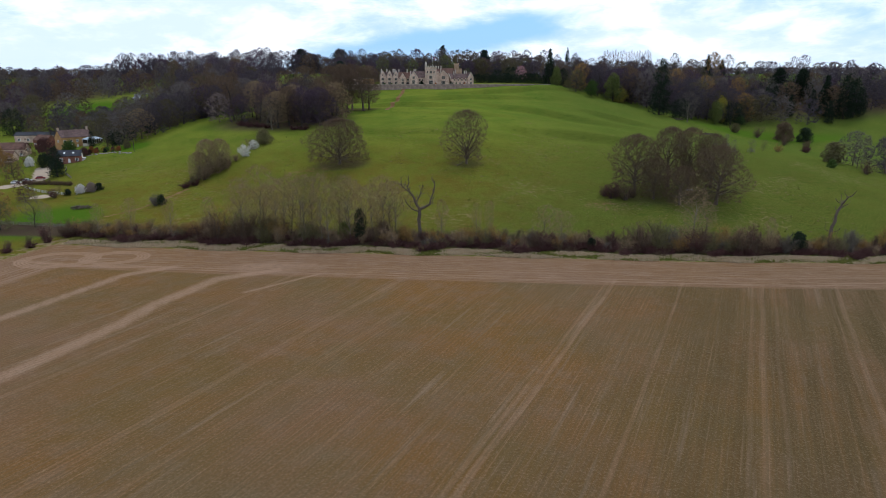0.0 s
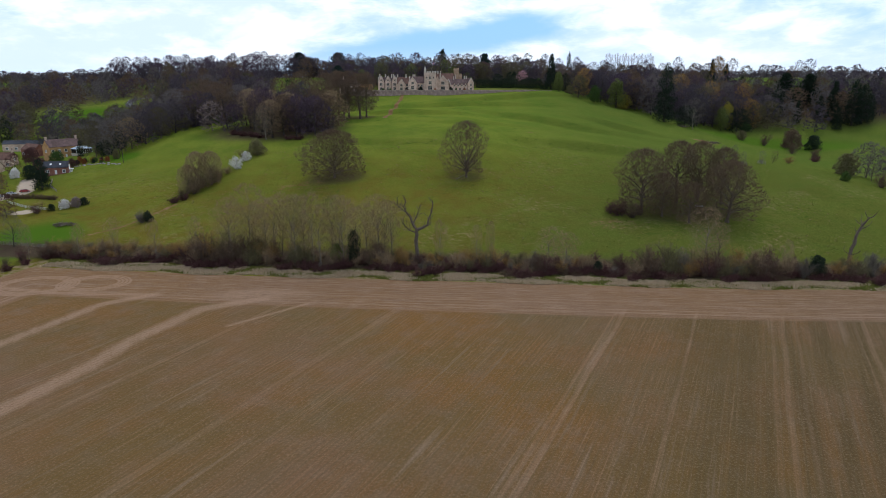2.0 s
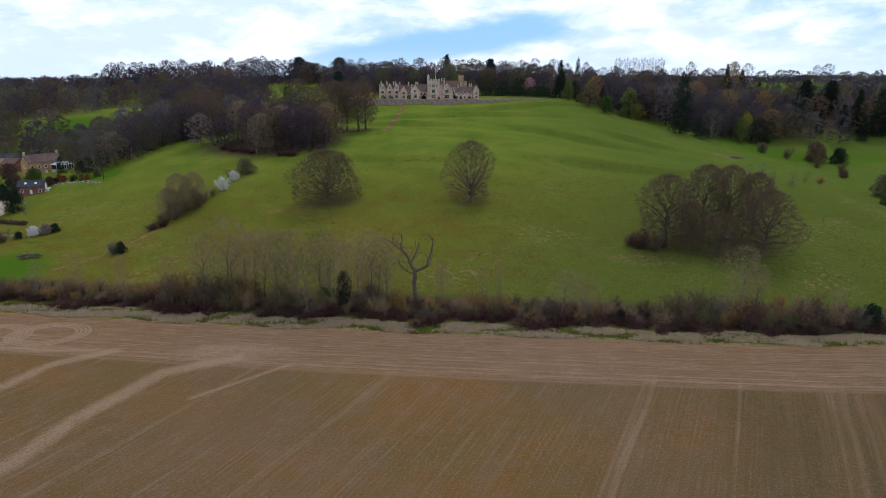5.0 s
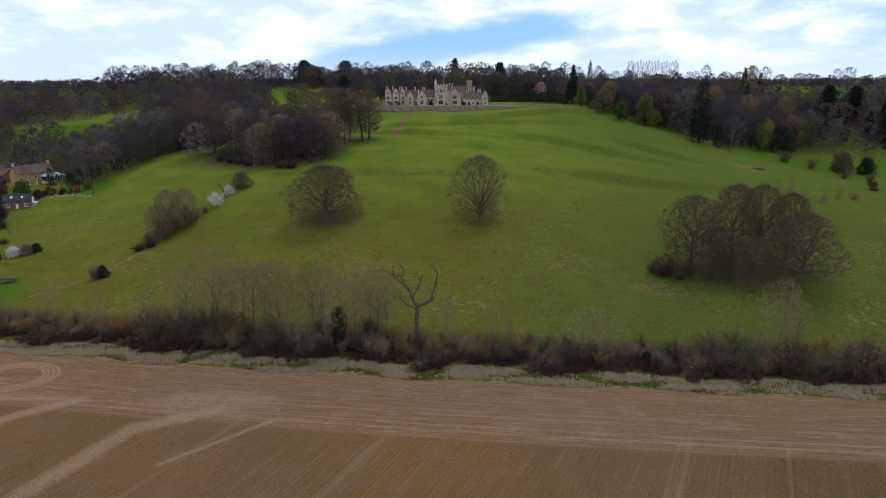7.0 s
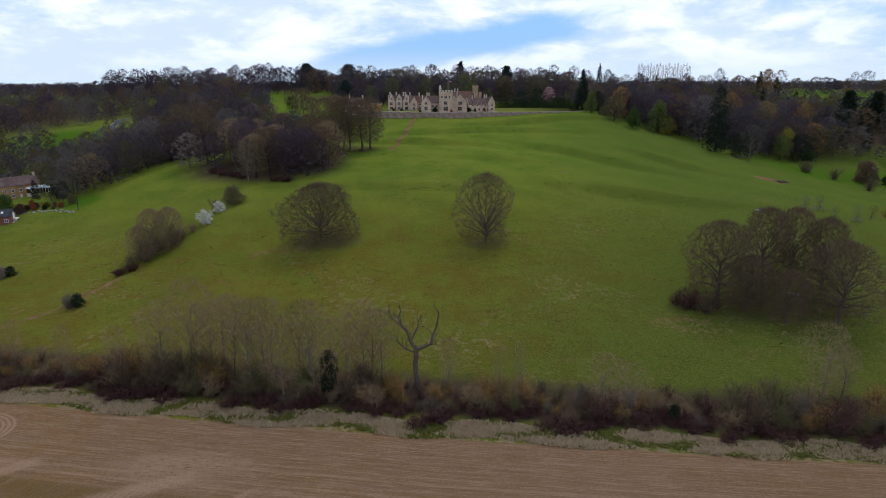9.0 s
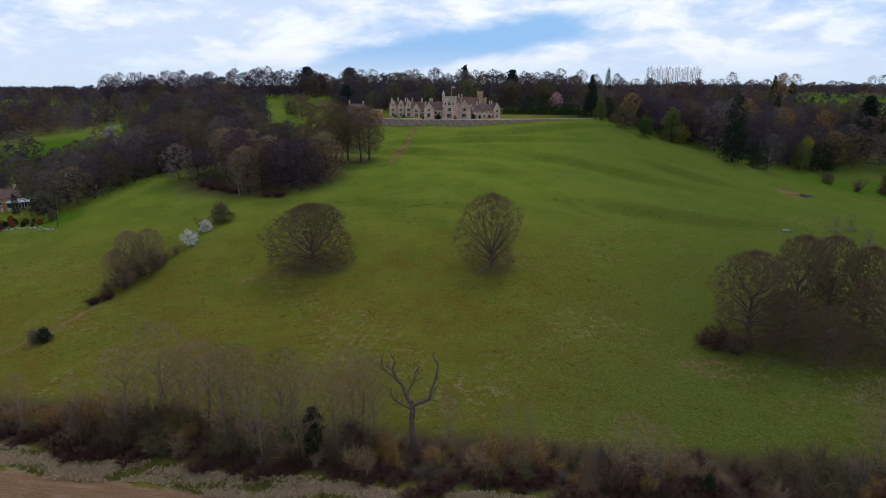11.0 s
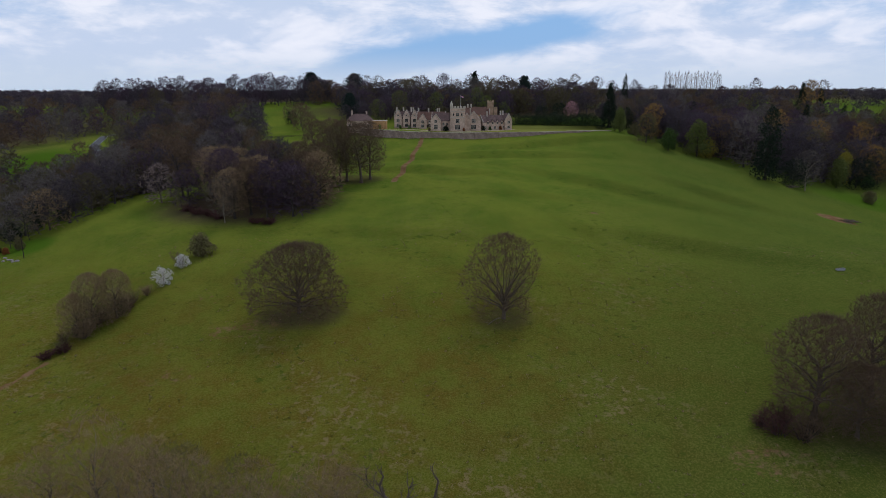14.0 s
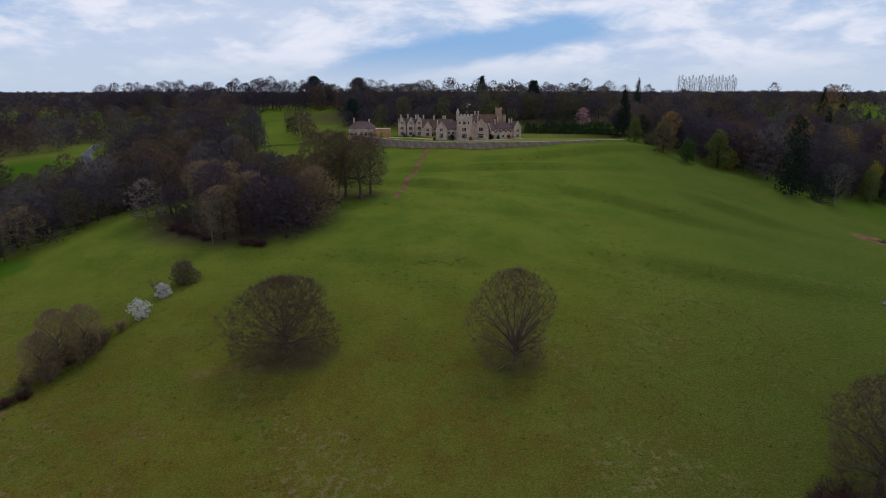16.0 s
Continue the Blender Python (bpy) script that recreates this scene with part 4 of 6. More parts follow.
plant("bramble", "thicket", 2, -109.5, 276, "dark purplish bramble mound on the pasture", "bramble", "purple", BARK_DARK, 1.2, 1.1)
plant("blackthorn", "blossom", 0, -97, 309.5, "blackthorn bush covered in white blossom", "bush", "white", BARK, 1.15, 1.1)
plant("blackthorn", "blossom", 1, -96, 321, "blackthorn bush in thinner white blossom", "bush", "white", BARK, .95, 1.1)
plant("thorn_bush", "shrub", 3, -97.5, 322.5, "bare brown thorn behind the white blackthorn", "bush", "brown", BARK, .85, .9)
plant("hawthorn", "bush", 2, -93, 330, "rounded olive-green hawthorn bush on the pasture", "bush", "olive", BARK, 1.5, 1.2)
for x, y, s, k in ((-116, 250, .75, "shrub"), (-118, 253, .6, "shrub"), (-114, 251, .8, "bush")):
    plant("thorn_bush", k, int(s * 10), x, y, "small dark thorn bush beside the pasture ditch", "bush", "dark" if k == "bush" else "grey", BARK, s)

# ---------------------------------------------------------------- the clump below the house and the woods
W = random.Random(5)
MASS = {}                                    # trees past counting, by twig colour: lists of points and faces


def into_mass(kind, variant, tw, x, y, s, w, turn):
    """Adds a tree of the library to the uncounted woodland."""
    m = np.array(Matrix.Translation((x, y, ground_z(x, y))) @ pose(0, 0, 0, 0, 0, turn) @ Matrix.Diagonal((s * w, s * w, s, 1)))
    verts, faces = MASS.setdefault(tw, ([], []))
    for me, most in zip(LIB[kind][variant % len(LIB[kind])], (132, 99999)):      # trunk and limbs, then all the twigs
        co = np.empty(len(me.vertices) * 3)
        me.vertices.foreach_get("co", co)
        at = sum(len(v) for v in verts)
        kept = [tuple(p.vertices) for p in me.polygons[:most]]
        last = max(max(f) for f in kept) + 1
        verts.append((co.reshape(-1, 3) @ m[:3, :3].T + m[:3, 3])[:last])
        faces += [tuple(i + at for i in f) for f in kept]


MEADOWS = ((350, 695, 75, 45), (-288, 512, 26, 20), (-178, 650, 38, 55), (-236, 506, 13, 26), (-252, 538, 13, 28), (-268, 570, 11, 28))       # open grass among the woods


def wood(poly, gap, seed, kinds, twigs, group, size=(.8, 1.15), counted=True):
    for x, y in spread(poly, gap if counted else gap * 1.18, seed, 1500):
        if any(((x - cx) / rx) ** 2 + ((y - cy) / ry) ** 2 < 1 for cx, cy, rx, ry in MEADOWS):
            continue
        k = W.choice(kinds)
        ever = k in ("cone", "column", "dome", "cedar")
        tw = "dark" if ever else W.choice(twigs)
        s, w, turn, v = W.uniform(*size), W.uniform(.85, 1.2), W.uniform(0, 360), W.randrange(6)
        if not counted:
            into_mass(k, v, tw, x, y, s, w, turn)
        elif ever:
            plant("evergreen_tree", k, v, x, y, "dark evergreen tree among bare woodland", "evergreen", "dark", BARK_DARK, s * .85, w, turn, group)
        else:
            plant("woodland_tree", k, v, x, y, WOOD_LABELS[tw.replace("wood_", "")], "tree", tw, BARK_DARK, s, w, turn, group)


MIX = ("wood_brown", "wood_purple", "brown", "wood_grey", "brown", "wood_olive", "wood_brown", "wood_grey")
plant("oak_tree", "park", 2, -51, 412, "tall bare oak at the end of the clump", scale=1.1, wide=1.25, turn=30, group="oaks below the house")
for i, (x, y, s) in enumerate(((-58.5, 415, 1.05), (-62, 416, 1.0), (-66, 421, 1.05), (-48, 419, 1.0), (-74, 427, 1.0))):
    plant("oak_tree", "park", i, x, y, "tall bare oak below the manor wall", scale=s * 1.12, wide=1.0, turn=i * 77, group="oaks below the house")
wood([(-130, 394), (-120, 386), (-96, 366), (-80, 359), (-67, 366), (-62, 383), (-70, 408), (-85, 422), (-110, 412)], 8.6, 3, ("round", "park", "round", "tall", "park"), ("brown", "wood_purple", "ash", "wood_brown", "brown"), "trees of the clump", (.75, 1.0))
plant("cherry_tree", "round", 1, -135, 388, "cherry tree in pale pink blossom at the wood's edge", "tree", "blush", BARK, .8, 1.1)
plant("ash_tree", "slim", 2, -96.5, 361, "pale bare ash in front of the clump", "tree", "grey", BARK_PALE, .85, 1.2)
for x, y in ((-112, 372), (-106, 369), (-101, 366), (-118, 376), (-84, 360), (-78, 358)):
    plant("bramble", "thicket", int(-x) % 4, x, y, "reddish-purple bramble thicket at the clump's foot", "bramble", "purple", BARK_DARK, 1.15, 1.7, x * 5, "clump brambles")

wood([(-178, 368), (-168, 392), (-152, 405), (-138, 424), (-128, 440), (-125, 500), (-150, 570), (-232, 560), (-232, 520), (-205, 478), (-203, 410)], 12.0, 4, ("round", "round", "tall", "round"), MIX, "trees of the west wood", (.8, 1.1))
wood([(-268, 410), (-225, 405), (-195, 372), (-178, 368), (-182, 410), (-212, 470), (-250, 480)], 12.5, 6, ("round", "round", "slim", "leaftree"), ("wood_grey", "wood_olive", "wood_brown", "wood_grey"), "trees behind the farmhouse", (.5, .75))
wood([(-288, 560), (-290, 520), (-330, 460), (-480, 440), (-700, 560), (-700, 760), (-300, 740), (-280, 640)], 13, 8, ("hazy", "hazy", "hazy"), MIX, "", (.6, .9), False)
wood([(-250, 612), (-170, 570), (-195, 640), (-230, 720), (-290, 700)], 11.0, 9, ("hazy", "hazy", "tall"), MIX, "trees of the hill wood", (.7, 1.0), False)
wood([(-370, 722), (-250, 715), (-160, 722), (-150, 760), (-370, 770)], 10.0, 10, ("tall", "tall", "hazy"), ("wood_brown", "wood_purple", "wood_brown"), "", (.9, 1.1), False)
wood([(-150, 715), (-20, 660), (60, 660), (110, 690), (110, 760), (-150, 770)], 11.0, 12, ("hazy", "hazy", "tall"), MIX, "trees behind the manor", (.8, 1.05), False)
wood([(-105, 615), (-80, 600), (-20, 604), (30, 614), (20, 650), (-100, 655)], 12.0, 13, ("round", "tall", "leaftree", "round"), ("wood_brown", "wood_purple", "wood_olive", "wood_brown", "bud"), "trees behind the manor", (.6, .85))
wood([(100, 548), (122, 526), (150, 496), (200, 502), (260, 532), (300, 580), (330, 640), (200, 690), (95, 640)], 11.5, 14, ("round", "round", "tall", "round", "round", "leaftree", "dome", "column"), MIX, "trees of the east wood", (.7, 1.0))
wood([(110, 690), (240, 690), (420, 660), (440, 760), (110, 770)], 13.0, 15, ("hazy", "hazy", "tall"), MIX, "", (.65, .95), False)
wood([(235, 505), (300, 500), (420, 560), (420, 640), (340, 620), (300, 575), (260, 530)], 12.0, 16, ("column", "hazy", "hazy", "hazy"), MIX, "trees of the east wood", (.85, 1.15), False)
wood([(105, 640), (200, 560), (300, 600), (330, 660), (240, 700), (110, 700)], 13.0, 17, ("hazy",), MIX, "", (.6, .85), False)
wood([(-110, 655), (-20, 640), (60, 640), (95, 660), (60, 700), (-120, 715)], 10.0, 18, ("hazy",), ("wood_brown", "wood_purple", "wood_brown", "wood_olive"), "", (.7, .95), False)
wood([(-420, 400), (-275, 440), (-262, 478), (-300, 500), (-420, 470)], 14.0, 20, ("hazy",), MIX, "", (.6, .9), False)
wood([(-275, 425), (-222, 415), (-205, 440), (-225, 485), (-262, 478)], 11.0, 21, ("hazy",), MIX, "", (.5, .75), False)
wood([(104, 530), (116, 512), (146, 506), (182, 484), (232, 508), (262, 530), (200, 560), (120, 560)], 9.5, 31, ("round", "round", "tall", "round", "leaftree"), ("wood_brown", "wood_purple", "wood_brown", "wood_olive", "wood_brown", "ochre"), "trees of the east wood", (.85, 1.1))
for i in range(30):                          # dark undergrowth at the woods' feet
    f = i / 29
    x, y = (100 + 130 * f, 532 - 34 * f + 10 * math.sin(f * 9)) if i % 2 else (-176 + 46 * f, 378 + 46 * f)
    plant("undergrowth_bush", "bush", i, x + W.uniform(-3, 3), y + W.uniform(0, 6), "dark evergreen undergrowth at the wood's foot", "bush", W.choice(("dark", "leaf", "olive", "wood_brown")), BARK_DARK, W.uniform(.7, 1.4), 1.2, i * 37, "woodland undergrowth")
for i, (x, y, k, tw, s, w) in enumerate(((-183, 366, "round", "wood_grey", .85, 1.1), (-174, 369, "round", "ash", .8, 1.15), (-168, 373, "round", "wood_brown", .85, 1.1), (-163, 382, "round", "wood_olive", .8, 1.0), (-158, 391, "round", "wood_brown", .9, 1.0),
                                         (-150, 402, "round", "wood_purple", .9, .95), (-177, 360, "slim", "grey", .6, 1.0), (-190, 360, "round", "wood_olive", .75, 1.0), (-143, 408, "round", "wood_brown", .9, 1.0), (-128, 398, "round", "wood_brown", .7, 1.0), (-120, 382, "round", "wood_purple", .75, 1.0))):
    plant("woodland_tree", k, i, x, y, "spreading bare tree at the edge of the pasture", "tree", tw, BARK if i % 2 else BARK_DARK, s, w, i * 67, "trees of the west wood")
# the hedge turning down the field's western side
for i in range(9):
    f = i / 8
    plant("hedge_shrub", "shrub", i, -134 - 24 * f + HEDGE.uniform(-1, 1), 216 - 46 * f, "bare brown hedge shrub beside the ploughed field", "shrub", ("brown", "purple", "olive")[i % 3], BARK, HEDGE.uniform(.5, .8), 1.1, i * 47, "hedge shrubs")
    plant("bramble", "thicket", i, -131 - 24 * f + HEDGE.uniform(-1, 1), 213 - 46 * f, "low purplish bramble thicket along the hedge foot", "bramble", "purple", BARK_DARK, .9, 1.2, i * 71, "hedge brambles")
# along the pasture's eastern edge
EDGE_ROW = (("hornbeam", "leaftree", 93, 536, "bud", 1.0, .82, "rounded fresh-green hornbeam beside the garden wall"), ("bare_tree", "round", 105, 516, "olive", .8, 1.0, "olive-brown budding tree at the pasture edge"),
            ("holly", "leaftree", 114, 500, "leaf", .83, 1.05, "rounded dark-green holly at the pasture edge"), ("sallow", "leaftree", 131, 501, "bud", 1.35, 1.0, "sallow with yellow-green catkins at the pasture edge"),
            ("sallow", "bush", 137, 503, "yellow", 2.2, 1.0, "bright yellow sallow at the pasture edge"), ("bare_tree", "round", 146, 503, "brown", 1.2, .95, "bare brown tree at the pasture edge"), ("bare_tree", "round", 155, 492, "wood_grey", 1.35, .85, "tall bare grey-brown tree at the pasture edge"),
            ("cypress", "column", 156, 466, "dark", 1.95, .9, "tall dark cypress at the pasture edge"), ("yew", "dome", 171, 466, "dark", 1.2, 1.0, "dark yew at the pasture edge"), ("dead_ash", "slim", 175, 461, "grey", 1.0, 1.2, "pale dead ash at the pasture edge"),
            ("yew", "dome", 224, 501, "dark", 1.45, 1.1, "spreading dark yew by the brook"), ("willow", "leaftree", 208, 492, "bud", 1.15, .75, "willow with pale green new leaves"), ("willow", "leaftree", 216, 502, "yellow", 1.35, .6, "willow with yellow new leaves"),
            ("bare_tree", "round", 185, 492, "wood_brown", 1.35, .95, "bare brown tree at the pasture edge"), ("bare_tree", "round", 198, 505, "olive", 1.3, .9, "bare olive-brown tree at the pasture edge"),
            ("pine", "cedar", 300, 583, "dark", 1.05, .8, "tall dark pine in the east wood"), ("pine", "cedar", 316, 574, "dark", 1.05, .8, "dark pine in the east wood"), ("fir", "column", 318, 512, "dark", 1.7, 1.1, "dark fir beyond the brook"), ("fir", "column", 328, 516, "dark", 1.5, 1.2, "dark fir beyond the brook"),
            ("fir", "cone", 308, 522, "dark", 1.2, 1.3, "dark fir beyond the brook"), ("yew", "dome", 283, 560, "dark", 1.5, 1.0, "dark yew in the east wood"),
            ("wellingtonia", "cone", 91, 560, "dark", 1.1, 1.1, "tall dark fir beyond the lawn"), ("yew", "dome", 102, 566, "dark", 1.2, 1.1, "dark yew beyond the lawn"), ("yew", "dome", 120, 580, "dark", 1.3, 1.0, "dark yew beyond the lawn"),
            ("cypress", "cone", 0, 700, "dark", 1.2, 1.5, "tall dark fir behind the manor"), ("cypress", "column", 136, 720, "dark", 1.5, .6, "dark pencil cypress on the ridge"),
            ("cedar", "cedar", -172, 800, "cedar", 1.1, 1.1, "dark cedar with flat tiers on the ridge"), ("cedar", "cedar", -118, 760, "cedar", 1.05, 1.1, "dark cedar with flat tiers on the ridge"), ("cedar", "cedar", -100, 640, "cedar", .75, 1.0, "blue-grey cedar beside the manor"),
            ("cedar", "cedar", -150, 765, "cedar", .75, 1.2, "dark cedar with flat tiers on the ridge"), ("cedar", "cedar", 45, 720, "cedar", 1.0, .8, "dark cedar behind the manor"), ("yew", "dome", -140, 610, "dark", .9, .9, "dark yew on the knoll"),
            ("lime_tree", "round", 277, 672, "ochre", 1.5, .6, "tall lime with golden-brown buds in the far parkland"), ("fir", "cone", 278, 689, "dark", 1.05, 1.1, "dark fir in the far parkland"), ("fir", "cone", 288, 678, "dark", .9, 1.3, "dark fir in the far parkland"), ("cherry_tree", "round", 72, 605, "pink", .65, .9, "pink-blossomed cherry in the manor garden"),
            ("yew", "dome", 62, 596, "dark", 1.1, 1.0, "dark clipped yew in the manor garden"), ("yew", "dome", 50, 606, "dark", .9, 1.0, "dark clipped yew in the manor garden"))
for name, kind, x, y, tw, s, w, lab in EDGE_ROW:
    plant(name, kind, int(x), x, y, lab, "evergreen" if tw in ("dark", "cedar") else "tree", tw, BARK_PALE if name == "dead_ash" else BARK_DARK, s, w, x * 3)
for i in range(18):
    plant("poplar", "poplar", i, 211 + i * 3.7, 860 + i * .6, "tall thin bare poplar in a row on the skyline", "tree", "brown", BARK, .95 + .05 * math.sin(i * 2.1), 1.0, i * 40, "poplar row")
for x, y, s in ((-190, 648, .8), (-150, 640, .6), (-130, 600, .8), (-175, 610, .35), (-122, 575, .9), (-108, 545, .7)):
    plant("parkland_tree", "round", int(-x), x, y, "bare brown tree alone on the grassy knoll", "tree", "brown", BARK, s, 1.0, x)

# by the brook, east of the pasture
for i, (k, x, y, tw, s) in enumerate((("bush", 246, 462, "brown", 2.6), ("bush", 258, 456, "dark", 2.0), ("shrub", 235, 440, "brown", 1.2), ("shrub", 226, 460, "brown", 1.3), ("bush", 214, 470, "olive", 1.3), ("shrub", 248, 435, "brown", 1.0),
                                      ("round", 206, 318, "wood_grey", .8), ("round", 216, 308, "wood_brown", .85), ("round", 228, 320, "wood_brown", .9), ("slim", 200, 305, "wood_purple", .7), ("bush", 192, 312, "olive", 2.0), ("bush", 182, 296, "leaf", .8),
                                      ("shrub", 173, 329, "ochre", .7), ("shrub", 230, 300, "purple", 1.3), ("shrub", 196, 292, "brown", 1.1), ("thicket", 240, 420, "purple", 1.5), ("thicket", 228, 400, "purple", 1.4), ("round", 240, 332, "wood_brown", .95))):
    plant("brook_tree" if k in ("round", "slim") else "brook_bush", k, i, x, y, {"dark": "dark evergreen bush by the brook", "leaf": "green bush by the brook"}.get(tw, "bare tree by the brook" if k in ("round", "slim") else "bare tangled bush by the brook"), "tree" if k in ("round", "slim") else "bush", tw, BARK, s, 1.1, i * 33, "brookside growth")


def far_woods():
    """Distant woods to the skyline, one mass."""
    rng = random.Random(19)
    b = Build()
    for band, (y0, y1, n, lo, hi) in enumerate(((780, 900, 560, 9, 13), (900, 1200, 520, 9, 13), (1200, 1800, 420, 10, 14), (1800, 3200, 360, 12, 16))):
        for _ in range(n):
            y = rng.uniform(y0, y1)
            x = rng.uniform(-.85, .85) * y
            if 150 < x < 480 and y < 840:
                continue
            z, h = ground_z(x, y), rng.uniform(lo, hi)
            b.tube([Vector((x, y, z - .5)), Vector((x + rng.uniform(-.6, .6), y, z + h * .7))], [.35, .12], 3)
            for _ in range(46 if band < 2 else 30):
                d = Vector((rng.gauss(0, 1), rng.gauss(0, 1), abs(rng.gauss(0, .9)) + .1)).normalized()
                b.sliver(Vector((x + rng.gauss(0, 3.2), y, z + h * rng.uniform(.0, .66))), d, h * rng.uniform(.22, .40), .5 + y * .0007, rng)
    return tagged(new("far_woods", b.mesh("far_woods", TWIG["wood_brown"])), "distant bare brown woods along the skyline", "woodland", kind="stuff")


far_woods()
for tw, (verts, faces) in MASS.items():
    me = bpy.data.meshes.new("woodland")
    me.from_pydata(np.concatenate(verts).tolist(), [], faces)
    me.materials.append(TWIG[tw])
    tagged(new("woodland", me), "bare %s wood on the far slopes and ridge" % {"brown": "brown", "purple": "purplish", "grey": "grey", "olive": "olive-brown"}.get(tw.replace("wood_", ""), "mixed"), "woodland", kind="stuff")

# ---------------------------------------------------------------- buildings
def stone(name, a, b, mortar, course=.35):
    """Coursed rubble: blocks a little different from one another, stained."""
    def build(k):
        p = obj_pos(k)
        x, y, z = k.split(p)
        br = k.n("ShaderNodeTexBrick")
        k.link(k.vec(k.math("ADD", x, y), z, 0.0), br.inputs["Vector"])
        br.inputs["Color1"].default_value, br.inputs["Color2"].default_value, br.inputs["Mortar"].default_value = (*a, 1), (*b, 1), (*mortar, 1)
        br.inputs["Scale"].default_value = 1.0
        br.inputs["Brick Width"].default_value, br.inputs["Row Height"].default_value, br.inputs["Mortar Size"].default_value = course * 2, course, .02
        stain = k.step(k.noise(p, .35, 5.0, .65), .4, .7)
        c = k.mix(k.math("MULTIPLY", stain, .7), br.outputs["Color"], tuple(v * .5 for v in a))
        return k.mix(k.math("MULTIPLY", k.noise(p, 4.0, 4.0), .35), c, mortar), (br.outputs["Fac"], -.02)
    return mat(name, build, .92, .15)


STONE = stone("grey_limestone", (.49, .355, .275), (.71, .545, .435), (.55, .41, .325))
STONE_WALL = stone("garden_wall_stone", (.27, .195, .165), (.45, .345, .295), (.32, .24, .205))
IRONSTONE = stone("orange_ironstone", (.46, .245, .095), (.60, .345, .15), (.46, .30, .16))
WARM_STONE = stone("warm_brown_stone", (.38, .255, .16), (.52, .37, .25), (.40, .29, .20))
RED_BRICK = stone("red_brick", (.26, .07, .045), (.33, .10, .06), (.28, .15, .11), .075)
ROOF_STONE = stone("stone_slates", (.15, .098, .092), (.23, .155, .145), (.08, .060, .056), .3)
ROOF_DARK = stone("dark_slates", (.05, .055, .07), (.08, .085, .10), (.035, .035, .04), .25)
ROOF_TILE = stone("brown_roof_tiles", (.17, .090, .068), (.23, .13, .10), (.08, .055, .045), .25)
DRESSED = plain("dressed_stone", (.46, .41, .345), (.58, .52, .44), 1.0)
WHITE = plain("white_paint", (.72, .72, .71), (.82, .82, .80), 2.0, .5)
DARK_WOOD = plain("dark_door_wood", (.03, .022, .018), (.06, .045, .035), 3.0, .6)
FENCE_WOOD = plain("weathered_fence_wood", (.16, .14, .12), (.27, .25, .22), 3.0, .85)
GREY_RAIL = plain("pale_grey_rail", (.42, .42, .41), (.56, .56, .55), 3.0, .7)
GREEN_PAINT = plain("green_paint", (.01, .16, .06), (.015, .22, .09), 2.0, .5)
ASPHALT = plain("worn_asphalt", (.055, .058, .066), (.085, .088, .098), .3, .75)
GLASS = mat("window_glass", lambda k: ((.015, .018, .022), None), .25, .25)
METAL = plain("galvanised_steel", (.30, .31, .32), (.45, .46, .47), 2.0, .45)
PATH_STONE = plain("rock", (.22, .20, .18), (.36, .33, .30), 1.0, .9, bump=.03)


def part(name, bm, material, parent, label="", at=None):
    """Links a bmesh, or a mesh that is shared, as one mesh object under a thing or a part."""
    if isinstance(bm, bmesh.types.BMesh):
        me = bpy.data.meshes.new(name)
        bm.to_mesh(me)
        bm.free()
        me.materials.append(material)
    else:
        me = bm
    ob = new(name, me)
    ob.parent = parent
    if at is not None:
        ob.matrix_local = at
    if label:
        ob["label"] = label
    return ob


def block(bm, x0, x1, y0, y1, z0, z1, bevel=0.0):
    geo = bmesh.ops.create_cube(bm, size=1.0)
    bmesh.ops.transform(bm, matrix=Matrix.Translation(((x0 + x1) / 2, (y0 + y1) / 2, (z0 + z1) / 2)) @ Matrix.Diagonal((x1 - x0, y1 - y0, z1 - z0, 1)), verts=geo["verts"])
    return bm


def shape_bm(pts, faces):
    bm = bmesh.new()
    vs = [bm.verts.new(p) for p in pts]
    for f in faces:
        bm.faces.new([vs[i] for i in f])
    bmesh.ops.recalc_face_normals(bm, faces=bm.faces)
    return bm


